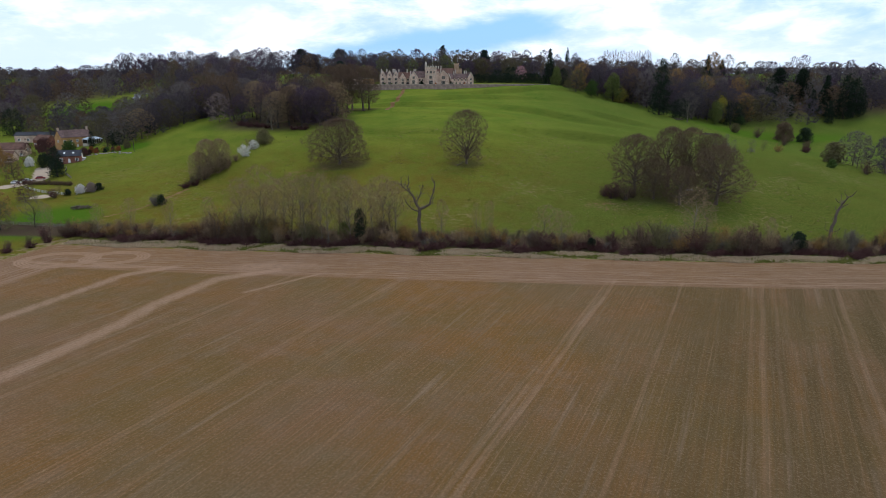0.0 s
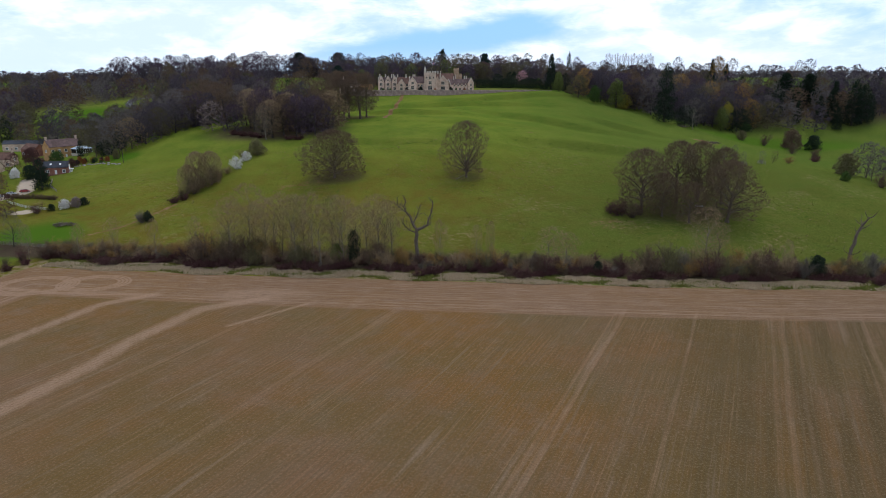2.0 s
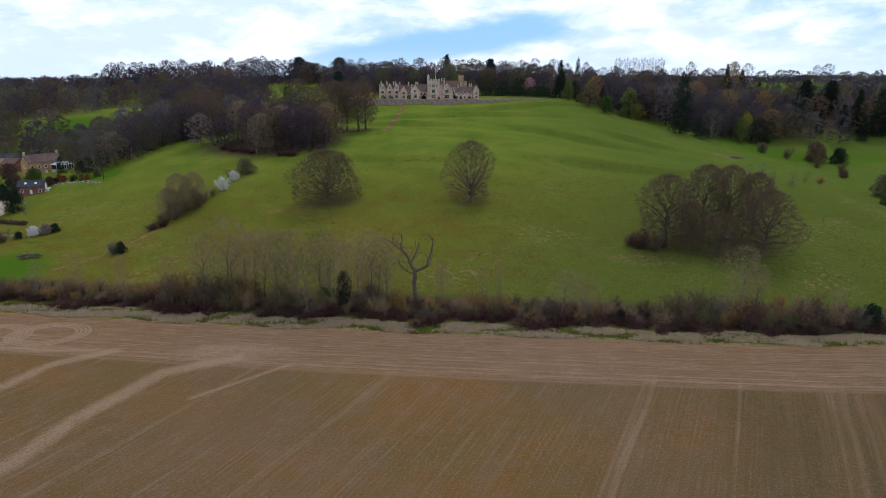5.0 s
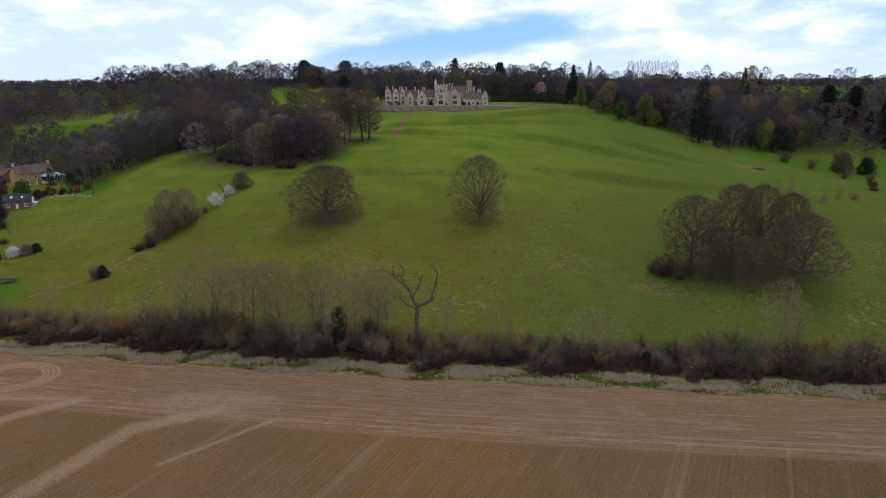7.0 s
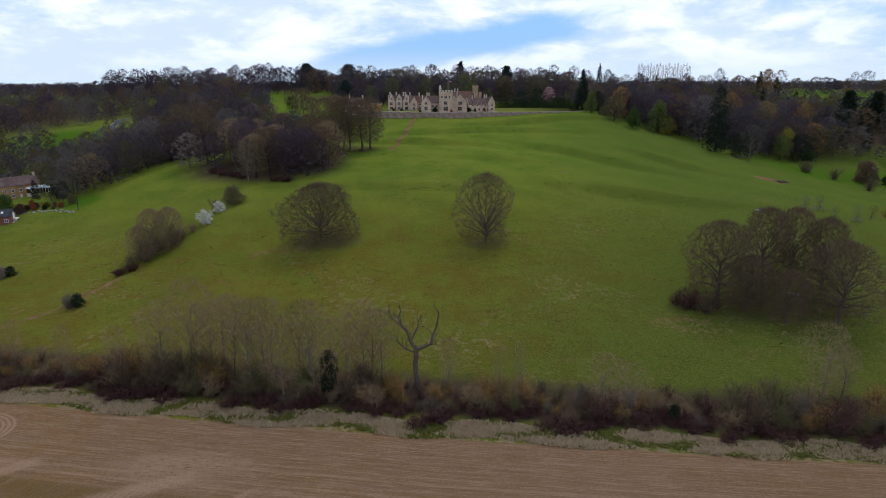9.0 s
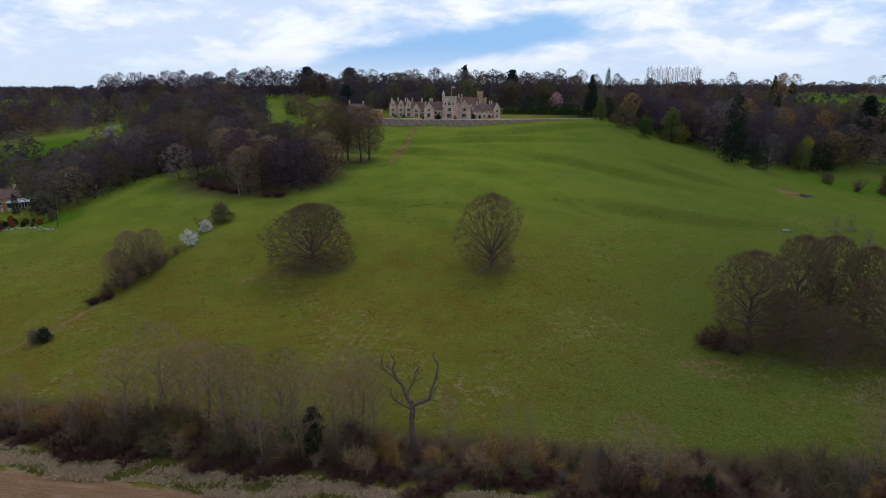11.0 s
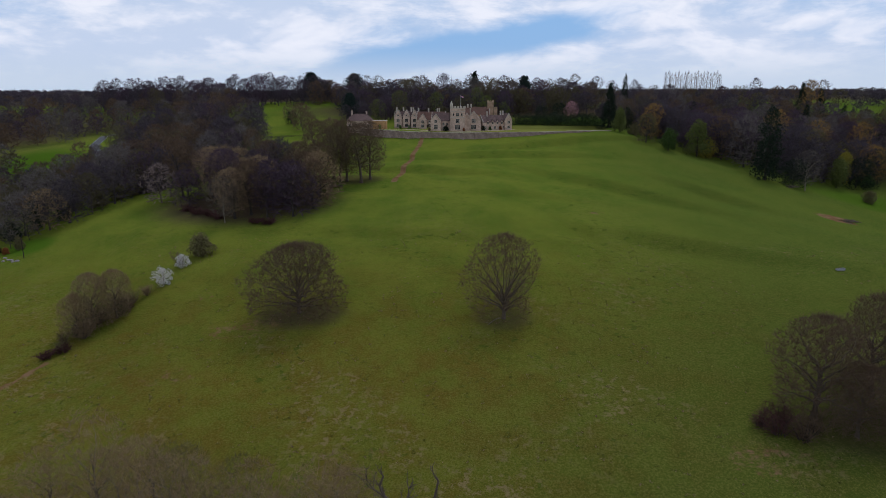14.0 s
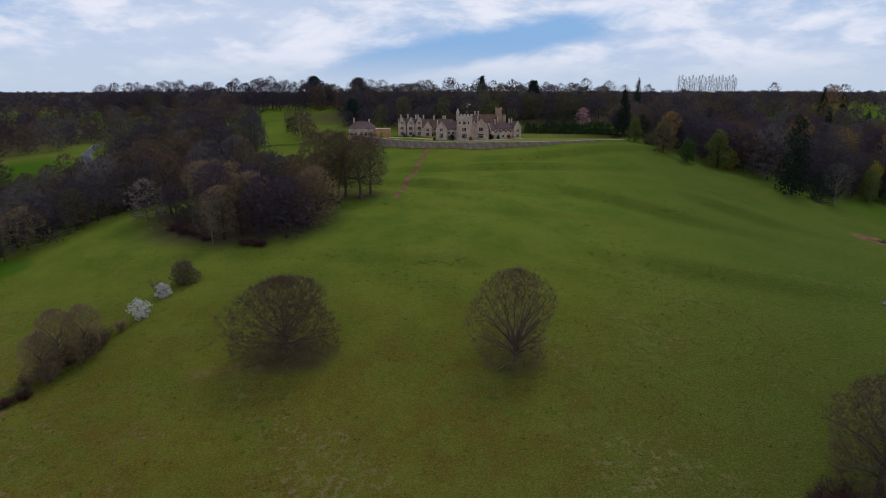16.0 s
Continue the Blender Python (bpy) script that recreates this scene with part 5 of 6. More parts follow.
def gabled(parent, m, w, d, eave, ridge, wall_mat, roof_mat, over=.25, cope=True):
    """A range with its ridge along local x: walls with gables, a slab roof, coped gable ends."""
    a, b = w / 2, d / 2
    wall = part("wall", shape_bm([(-a, -b, -1.5), (a, -b, -1.5), (a, b, -1.5), (-a, b, -1.5), (-a, -b, eave), (a, -b, eave), (a, b, eave), (-a, b, eave), (-a, 0, ridge), (a, 0, ridge)],
                                 [(0, 1, 5, 4), (2, 3, 7, 6), (1, 2, 6, 9, 5), (3, 0, 4, 8, 7), (0, 3, 2, 1), (4, 5, 9, 8), (6, 7, 8, 9)]), wall_mat, parent, at=m)
    e = a - .3 if cope else a + over
    rise = (ridge - eave) / b
    lip = eave - over * rise
    t = .22
    pts = []
    for x in (-e, e):
        pts += [(x, -b - over, lip + .04), (x, 0, ridge + .04), (x, b + over, lip + .04), (x, -b - over, lip + t), (x, 0, ridge + t + .06), (x, b + over, lip + t)]
    roof = part("roof", shape_bm(pts, [(0, 1, 7, 6), (1, 2, 8, 7), (3, 9, 10, 4), (4, 10, 11, 5), (0, 6, 9, 3), (2, 5, 11, 8), (0, 3, 4, 1), (1, 4, 5, 2), (6, 7, 10, 9), (7, 8, 11, 10)]), roof_mat, parent, at=m)
    if cope:
        for s in (-1, 1):
            x0, x1 = sorted((s * (a - .34), s * (a + .06)))
            pts = []
            for x in (x0, x1):
                pts += [(x, -b - .15, eave - .1), (x, 0, ridge), (x, b + .15, eave - .1), (x, -b - .15, eave + .3), (x, 0, ridge + .48), (x, b + .15, eave + .3)]
            part("coping", shape_bm(pts, [(0, 1, 7, 6), (1, 2, 8, 7), (3, 9, 10, 4), (4, 10, 11, 5), (0, 6, 9, 3), (2, 5, 11, 8), (0, 3, 4, 1), (1, 4, 5, 2), (6, 7, 10, 9), (7, 8, 11, 10)]), DRESSED, parent, at=m)
    return wall, roof


WINDOWS = {}


def window(parent, m, w, h, lights=2, frame_mat=None):
    """A mullioned window in the wall whose outside is local -y."""
    key = (w, h, lights, frame_mat.name if frame_mat else "")
    if key not in WINDOWS:
        f, stone_ = .16, frame_mat or DRESSED

        def piece(name, *boxes):
            bm = bmesh.new()
            for b in boxes:
                block(bm, *b)
            me = bpy.data.meshes.new(name)
            bm.to_mesh(me)
            bm.free()
            me.materials.append(GLASS if name == "pane" else stone_)
            return me
        ring = [(sx * (w / 2 + g), y, zz) for y in (-.1, .1) for g in (f, 0) for sx, zz in ((-1, -g), (1, -g), (1, h + g), (-1, h + g))]
        faces = [q for i in range(4) for k in ((i + 1) % 4,) for q in ((i, k, 4 + k, 4 + i), (8 + i, 12 + i, 12 + k, 8 + k), (i, 8 + i, 8 + k, k), (4 + i, 4 + k, 12 + k, 12 + i))]
        bm = shape_bm(ring, faces)
        surround = bpy.data.meshes.new("window")
        bm.to_mesh(surround)
        bm.free()
        surround.materials.append(stone_)
        rest = [piece("sill", (-w / 2 - .2, w / 2 + .2, -.2, -.104, -f - .02, -.02)), piece("pane", (-w / 2, w / 2, -.03, .02, 0, h))]
        for i in range(1, lights):
            x = -w / 2 + w * i / lights
            rest.append(piece("mullion", (x - .06, x + .06, -.07, .1, 0, h)))
        if h > 1.4:
            rest.append(piece("transom", (-w / 2, w / 2, -.065, .1, h * .58, h * .58 + .1)))
        WINDOWS[key] = surround, rest
    surround, rest = WINDOWS[key]
    win = part("window", surround, None, parent, at=m)
    for me in rest:
        part(me.name.split(".")[0], me, None, win)
    return win


def chimney(parent, x, y, z, h, mat_, pots=2, w=.9):
    bm = bmesh.new()
    block(bm, -w / 2, w / 2, -.45, .45, -2.5, h)
    block(bm, -w / 2 - .12, w / 2 + .12, -.57, .57, h, h + .22)
    block(bm, -w / 2 - .05, w / 2 + .05, -.5, .5, h - .5, h - .38)
    st = part("chimney", bm, mat_, parent, at=Matrix.Translation((x, y, z)))
    for i in range(pots):
        bm = bmesh.new()
        bmesh.ops.create_cone(bm, segments=8, radius1=.2, radius2=.15, depth=.7, cap_ends=True)
        part("chimney_pot", bm, ROOF_TILE, st, at=Matrix.Translation(((i - (pots - 1) / 2) * .42, 0, h + .57)))


def flag_mesh(parent, top):
    for name, m, boxes in (("flag_field", plain("flag_blue", (.02, .03, .16), (.03, .04, .2), 2), ((0, 2.4, -.015, .015, 0, 1.3),)),
                           ("flag_cross", plain("flag_white", (.7, .7, .7), (.8, .8, .8), 2), ((0, 2.4, -.022, .022, .43, .87), (.98, 1.42, -.0225, .0225, 0, 1.3))),
                           ("flag_stripe", plain("flag_red", (.5, .02, .03), (.6, .03, .04), 2), ((0, 2.4, -.028, .028, .54, .76), (1.09, 1.31, -.0285, .0285, 0, 1.3)))):
        bm = bmesh.new()
        for b in boxes:
            block(bm, *b)
        part(name, bm, m, parent, at=Matrix.Translation((.06, 0, top - 1.4)) @ pose(0, 0, 0, 0, 12, -18))


def manor():
    base = Vector((-15, 545, TERRACE_Z))
    house = new("manor_house")
    house.matrix_world = Matrix.Translation(base)
    at = lambda x, y, turn=0.0, z=0.0: Matrix.Translation((x - base.x, y - base.y, z)) @ pose(0, 0, 0, 0, 0, turn)
    # west range: three gables towards the park, with its long roof behind
    gabled(house, at(-46.5, 571), 17, 8, 6.6, 11.2, STONE, ROOF_STONE)
    for x in (-52, -46.2, -40.6):
        g = at(x, 566.5, 90)
        gabled(house, g, 5.2, 5.0, 7.6, 12.2, STONE, ROOF_STONE)
        for z, h in ((1.1, 1.9), (4.5, 1.8), (8.2, 1.0)):
            window(house, at(x, 563.9) @ Matrix.Translation((0, 0, z)), 1.9 if h > 1.2 else .9, h, 3 if h > 1.2 else 2)
    for x, y, z in ((-53.5, 570, 11.5), (-49, 572, 11.6), (-43.5, 571, 11.5), (-42, 571, 11.5), (-38.5, 572, 11.2)):
        chimney(house, x - base.x, y - base.y, z, 2.2, DRESSED)
    # hall between, set back
    gabled(house, at(-29, 566), 20, 9, 6.2, 11.0, STONE, ROOF_TILE)
    gabled(house, at(-34.5, 561, 90), 6, 5.2, 6.0, 9.6, STONE, ROOF_STONE)
    window(house, at(-34.5, 557.9, z=1.0), 1.8, 1.8, 3)
    window(house, at(-34.5, 557.9, z=4.0), 1.6, 1.6, 3)
    for x in (-30, -27):
        window(house, at(x, 561.4, z=1.2), 1.8, 2.0, 3)
        window(house, at(x, 561.4, z=4.2), 1.5, 1.3, 2)
    bm = block(bmesh.new(), -.7, .7, -.08, .1, 0, 2.4)
    part("door", bm, DARK_WOOD, house, "dark arched oak door", at=at(-31.9, 561.4, z=0))
    for x, y, z in ((-31, 566, 11), (-25, 567, 11), (-23.6, 567, 11)):
        chimney(house, x - base.x, y - base.y, z, 2.3, DRESSED)
    # chapel-like wing west of the tower: gable to the west front, ridge to the tower
    gabled(house, at(-20.5, 541), 13, 9, 6.4, 11.2, STONE, ROOF_STONE)
    gabled(house, at(-24, 537.5, 90), 7.5, 6.8, 6.4, 10.8, STONE, ROOF_STONE)
    window(house, at(-24, 533.7, z=1.4), 2.2, 2.6, 4)
    window(house, at(-24, 533.7, z=5.4), 1.6, 1.6, 3)
    for x in (-19.2, -16.8):
        window(house, at(x, 536.45, z=3.6), 1.1, 1.3, 2)
        window(house, at(x, 536.45, z=.9), 1.1, 1.5, 2)
    # the tower
    bm = block(bmesh.new(), -4.6, 4.6, -4.4, 4.4, -1.5, 14.2)
    part("tower_wall", bm, STONE, house, at=at(-10, 537.5))
    bm = bmesh.new()
    block(bm, -4.85, 4.85, -4.65, 4.65, 12.4, 12.7)
    block(bm, -4.8, 4.8, -4.6, 4.6, 8.6, 8.85)
    part("string_course", bm, DRESSED, house, at=at(-10, 537.5))
    for i in range(5):
        for sx, sy, turn in ((0, -4.45, 0), (0, 4.45, 0), (-4.65, 0, 90), (4.65, 0, 90)):
            off = -4.05 + i * 2.02
            bm = block(bmesh.new(), -.62, .62, -.22, .22, 0, 1.25)
            part("merlon", bm, DRESSED, house, at=at(-10 + sx + (off if turn == 0 else 0), 537.5 + sy + (off if turn else 0), turn, 14.2))
    for z, h, w in ((1.2, 2.6, 3.0), (5.4, 2.2, 2.2), (9.6, 1.7, 1.7)):
        window(house, at(-10, 533.05, z=z), w, h, 4 if w > 2.5 else 3)
    window(house, at(-12.6, 533.05, z=9.8), .8, 1.4, 1)
    window(house, at(-7.4, 533.05, z=9.8), .8, 1.4, 1)
    bm = bmesh.new()
    block(bm, -.9, .9, -.9, .9, 12, 16.6)
    bmesh.ops.create_cone(bm, segments=6, radius1=1.2, radius2=.05, depth=2.6, cap_ends=True, matrix=Matrix.Translation((0, 0, 17.9)))
    part("stair_turret", bm, DRESSED, house, "stone stair turret with a pointed cap", at=at(-14, 534.2))
    bm = bmesh.new()
    bmesh.ops.create_cone(bm, segments=8, radius1=.09, radius2=.05, depth=8.5, cap_ends=True, matrix=Matrix.Translation((0, 0, 4.2)))
    pole = part("flagpole", bm, WHITE, house, "white flagpole with a red, white and blue flag", at=at(-8.5, 538, z=14.2))
    flag_mesh(pole, 8.2)
    # gable east of the tower and the low service wing
    gabled(house, at(0.2, 544, 90), 10, 9.5, 6.8, 12.0, STONE, ROOF_STONE)
    window(house, at(0.2, 538.9, z=1.2), 3.0, 2.4, 4)
    window(house, at(0.2, 538.9, z=5.2), 2.4, 2.2, 4)
    gabled(house, at(-4.2, 539.5, 90), 5, 3.4, 8.4, 11.2, STONE, ROOF_STONE)
    wing = at(13, 551.5, 27)
    gabled(house, wing, 19, 7.5, 5.2, 9.4, STONE, ROOF_STONE)
    for i in range(5):
        window(house, wing @ Matrix.Translation((-7.6 + i * 3.5, -3.8, .9)), 1.3, 1.5, 2)
        gx = -5.9 + i * 3.5
        if i < 4:
            gabled(house, wing @ Matrix.Translation((gx, -2.6, 0)) @ pose(0, 0, 0, 0, 0, 90), 2.8, 1.8, 5.2, 6.6, STONE, ROOF_STONE, cope=False)
            window(house, wing @ Matrix.Translation((gx, -4.02, 3.9)), 1.0, 1.3, 2)
    gabled(house, wing @ Matrix.Translation((8.8, -.6, 0)) @ pose(0, 0, 0, 0, 0, 90), 10, 5.2, 6.4, 10.4, STONE, ROOF_STONE)
    for z in (1, 4.2):
        window(house, wing @ Matrix.Translation((8.8, -5.65, z)), 1.6, 1.6, 3)
    for x, y, z in ((18, 554.4, 9.8), (19.6, 555.2, 9.8), (9, 549, 9.6), (-2, 546, 12)):
        chimney(house, x - base.x, y - base.y, z, 2.2, DRESSED)
    # orange ironstone ranges and turret behind
    gabled(house, at(2.5, 566), 17, 9, 9.5, 14.2, IRONSTONE, ROOF_TILE)
    bm = bmesh.new()
    block(bm, -2.1, 2.1, -2.1, 2.1, -1, 17.6)
    block(bm, -2.35, 2.35, -2.35, 2.35, 17.6, 18.0)
    for sx in (-1.6, 0, 1.6):
        for sy in (-2.0, 2.0):
            block(bm, sx - .5, sx + .5, sy - .25, sy + .25, 18.0, 18.8)
    part("turret", bm, WARM_STONE, house, "square orange ironstone turret", at=at(11.5, 567))
    bm = block(bmesh.new(), -1.1, 1.1, -1.1, 1.1, -1, 14.2)
    part("turret_buttress", bm, WARM_STONE, house, at=at(15.1, 566))
    for x, y in ((-4, 566), (-1.8, 566)):
        chimney(house, x - base.x, y - base.y, 14, 2.2, DRESSED)
    tagged(house, "rambling grey stone manor house with gables and a battlemented tower", "manor house")


manor()


def lodge():
    b = new("stable_block")
    x0, y0 = -78, 562
    z = TERRACE_Z - .6
    b.matrix_world = Matrix.Translation((x0, y0, z))
    part("wall", block(bmesh.new(), -8.5, 8.5, -5, 5, -4.5, 6.0), STONE, b)
    part("roof", shape_bm([(-9, -5.5, 5.9), (9, -5.5, 5.9), (9, 5.5, 5.9), (-9, 5.5, 5.9), (-4.5, 0, 10.4), (4.5, 0, 10.4)], [(0, 1, 5, 4), (1, 2, 5), (2, 3, 4, 5), (3, 0, 4), (0, 3, 2, 1)]), ROOF_STONE, b, "hipped stone-slate roof")
    for i in range(5):
        window(b, Matrix.Translation((-6.4 + i * 3.2, -5.05, 1.6)), 1.2, 2.0, 2)
    chimney(b, -5.5, 0, 9.2, 3.2, STONE)
    chimney(b, 4.5, 0, 10.0, 1.8, STONE, 1)
    tagged(b, "grey stone stable block with a hipped stone roof", "outbuilding")
    g = new("gatehouse")
    g.matrix_world = Matrix.Translation((-63.5, 556.5, z + .4))
    bm = bmesh.new()                                     # front wall with a pointed arch cut through
    n = 8
    arch = [(-1.3, 0)] + [(-1.3 + 1.3 * (1 - math.cos(i / n * 1.1)) / (1 - math.cos(1.1)) if i else -1.3, 2.0 + 1.7 * math.sin(i / n * 1.1) / math.sin(1.1)) for i in range(n + 1)]
    arch += [(-px, pz) for px, pz in arch[-2::-1]]
    cols = [(-4.6, -1.3)] + [(arch[i][0], arch[i + 1][0]) for i in range(1, len(arch) - 2)] + [(1.3, 4.6)]
    for i, (xa, xb) in enumerate(cols):
        if xb - xa < .01:
            continue
        low = -2.0 if i in (0, len(cols) - 1) else max(np.interp(xa, [p[0] for p in arch[1:-1]], [p[1] for p in arch[1:-1]]), np.interp(xb, [p[0] for p in arch[1:-1]], [p[1] for p in arch[1:-1]]))
        block(bm, xa, xb, -3.2, 3.2, float(low), 5.6)
    bmesh.ops.remove_doubles(bm, verts=bm.verts, dist=.0005)
    part("wall", bm, IRONSTONE, g)
    bm = block(bmesh.new(), -4.75, 4.75, -3.35, 3.35, 5.6, 5.9)
    part("coping", bm, DRESSED, g)
    tagged(g, "orange ironstone gatehouse with a pointed archway", "gatehouse")


lodge()


def garden_wall():
    w = tagged(new("garden_wall"), "long grey stone retaining wall with buttresses round the manor lawn", "wall", kind="structure")
    pts = list(zip(TERRACE_X, TERRACE_Y))
    for (ax, ay), (bx, by) in zip(pts[:-1], pts[1:]):
        L = math.hypot(bx - ax, by - ay)
        n = max(1, round(L / 7.5))
        for i in range(n):
            f0, f1 = i / n, (i + 1) / n
            p0, p1 = Vector((ax + (bx - ax) * f0, ay + (by - ay) * f0)), Vector((ax + (bx - ax) * f1, ay + (by - ay) * f1))
            turn = math.degrees(math.atan2(by - ay, bx - ax))
            low = min(ground_z(p0.x, p0.y - 1.5), ground_z(p1.x, p1.y - 1.5)) - .8
            top = TERRACE_Z + .75 + .12 * math.sin(p0.x)
            m = Matrix.Translation((p0.x, p0.y, 0)) @ pose(0, 0, 0, 0, 0, turn)
            run = (p1 - p0).length
            part("wall_panel", block(bmesh.new(), 0, run, -.35, .35, low, top), STONE_WALL, w, at=m)
            part("coping", block(bmesh.new(), 0, run, -.45, .45, top, top + .18), DRESSED, w, at=m)
            part("buttress", shape_bm([(-.5, -1.1, low), (.5, -1.1, low), (.5, -.3, low), (-.5, -.3, low), (-.5, -.75, top - .5), (.5, -.75, top - .5), (.5, -.34, top - .1), (-.5, -.34, top - .1)],
                                      [(0, 1, 5, 4), (1, 2, 6, 5), (2, 3, 7, 6), (3, 0, 4, 7), (4, 5, 6, 7), (0, 3, 2, 1)]), STONE_WALL, w, at=m)


garden_wall()
G = random.Random(3)
for i in range(20):
    f = i / 19
    plant("yew_hedge_bush", "dome", i, 29 + 56 * f, 568 - 8 * f + G.uniform(-1, 1), "dark clipped yew in a row beside the lawn", "hedge", "dark", BARK_DARK, G.uniform(.5, .72), 1.05, i * 30, "yew row")
for x, y, s, tw in ((-17.5, 533.5, .55, "dark"), (6.5, 541, .5, "dark"), (11, 545, .35, "leaf"), (18, 548.5, .4, "rust"), (-50, 560, .35, "leaf"), (-44, 559, .35, "leaf"), (-6, 531.5, .35, "rust"), (-28, 531, .3, "purple")):
    plant("garden_shrub", "bush", int(abs(x)), x, y, {"dark": "round dark clipped yew by the manor wall", "leaf": "green shrub by the manor wall", "rust": "reddish climbing shrub by the manor wall", "purple": "purplish shrub by the lawn"}[tw], "shrub", tw, BARK_DARK, s * 1.3, .9)


def farmhouse(name, x, y, turn, w, d, eave, ridge, wall_mat, roof_mat, label, rows=2, cols=4, ends=1, win=None, z=None):
    h = new(name)
    h.matrix_world = Matrix.Translation((x, y, ground_z(x, y) if z is None else z)) @ pose(0, 0, 0, 0, 0, turn)
    gabled(h, Matrix.Identity(4), w, d, eave, ridge, wall_mat, roof_mat, cope=False)
    for r in range(rows):
        for c in range(cols):
            cx = -w / 2 + w * (c + .5) / cols
            if r == 0 and c == cols // 2 and cols > 2:
                part("door", block(bmesh.new(), -.5, .5, -.06, .1, 0, 2.05), WHITE, h, at=Matrix.Translation((cx, -d / 2 - .05, 0)))
            else:
                window(h, Matrix.Translation((cx, -d / 2 - .04, .9 + r * 2.6)), 1.2, 1.25, 2, win or WHITE)
    if ends:
        for s in (-1, 1):
            window(h, Matrix.Translation((s * (w / 2 + .04), 0, 3.5)) @ pose(0, 0, 0, 0, 0, 90 * s), 1.1, 1.2, 2, win or WHITE)
            chimney(h, s * (w / 2 - .6), 0, ridge, 1.5, STONE if wall_mat is not RED_BRICK else RED_BRICK)
    return tagged(h, label, "house")


fh = farmhouse("farmhouse", -220, 380, 58, 18, 7.5, 6.4, 10.2, IRONSTONE, ROOF_STONE, "orange ironstone farmhouse with a grey stone-slate roof", 2, 5)
cons = new("conservatory")
cons.matrix_world = Matrix.Translation((-208, 378.5, ground_z(-208, 378.5))) @ pose(0, 0, 0, 0, 0, 58) @ Matrix.Diagonal((1.3, 1.25, 1.2, 1))
part("base_wall", block(bmesh.new(), -3.5, 3.5, -2.2, 2.2, -1, .6), DRESSED, cons)
part("glazing", block(bmesh.new(), -3.4, 3.4, -2.1, 2.1, .6, 2.5), GLASS, cons)
for i in range(8):
    part("mullion", block(bmesh.new(), -.07, .07, -2.2, -2.05, .6, 2.6), WHITE, cons, at=Matrix.Translation((-3.43 + i * .98, 0, 0)))
part("roof", shape_bm([(-3.8, -2.5, 2.5), (3.8, -2.5, 2.5), (3.8, 2.5, 2.5), (-3.8, 2.5, 2.5), (-2, 0, 3.7), (2, 0, 3.7)], [(0, 1, 5, 4), (1, 2, 5), (2, 3, 4, 5), (3, 0, 4), (0, 3, 2, 1)]), plain("pale_blue_glazed_roof", (.40, .48, .56), (.52, .60, .68), 1.0, .3), cons)
tagged(cons, "white conservatory with a pale glazed roof", "conservatory")
barn = farmhouse("red_barn", -196, 333, 18, 11, 6.5, 3.4, 6.0, RED_BRICK, ROOF_DARK, "red brick barn with a dark slate roof and skylights", 1, 3, 0)
for sx in (-2.2, 2.0):
    part("skylight", block(bmesh.new(), -.45, .45, -.55, .55, 0, .1), WHITE, barn, at=Matrix.Translation((sx, -1.7, 4.93)) @ pose(0, 0, 0, 38.5, 0, 0))
part("gable_door", block(bmesh.new(), 5.5, 5.62, -1.0, 1.0, 2.3, 4.6), WHITE, barn)
part("balcony", block(bmesh.new(), 5.5, 7.2, -1.5, 1.5, 2.0, 2.2), WHITE, barn)
for i in range(4):
    part("stair", block(bmesh.new(), 5.7 + i * .0, 7.2, -1.9 - i * .5, -1.5 - i * .5, 1.5 - i * .45, 1.7 - i * .45), WHITE, barn)
farmhouse("cottage", -250, 366, 8, 20, 8, 4.4, 7.8, STONE, ROOF_TILE, "stone cottage with a brown tiled roof", 1, 5)
farmhouse("cottage", -243, 348, 5, 15, 7, 3.2, 6.0, STONE, ROOF_TILE, "low stone outbuilding with a brown tiled roof", 1, 4, 0)
farmhouse("workshop", -262, 415, 12, 26, 9, 4.2, 6.0, STONE, ROOF_DARK, "long low workshop with a dark slate roof", 1, 5, 0)
rb = farmhouse("brick_workshop", -248, 398, -24, 12, 8, 4.0, 7.0, RED_BRICK, ROOF_TILE, "red brick workshop with a green door", 1, 3, 0)
part("loading_door", block(bmesh.new(), -1.6, 1.6, -4.12, -4.03, 0, 3.0), GREEN_PAINT, rb, "green sliding door", at=Matrix.Translation((2.6, 0, 0)))
farmhouse("hill_house", -40, 690, 0, 14, 8, 5, 8.5, STONE, ROOF_STONE, "stone house half hidden in woods", 2, 4)


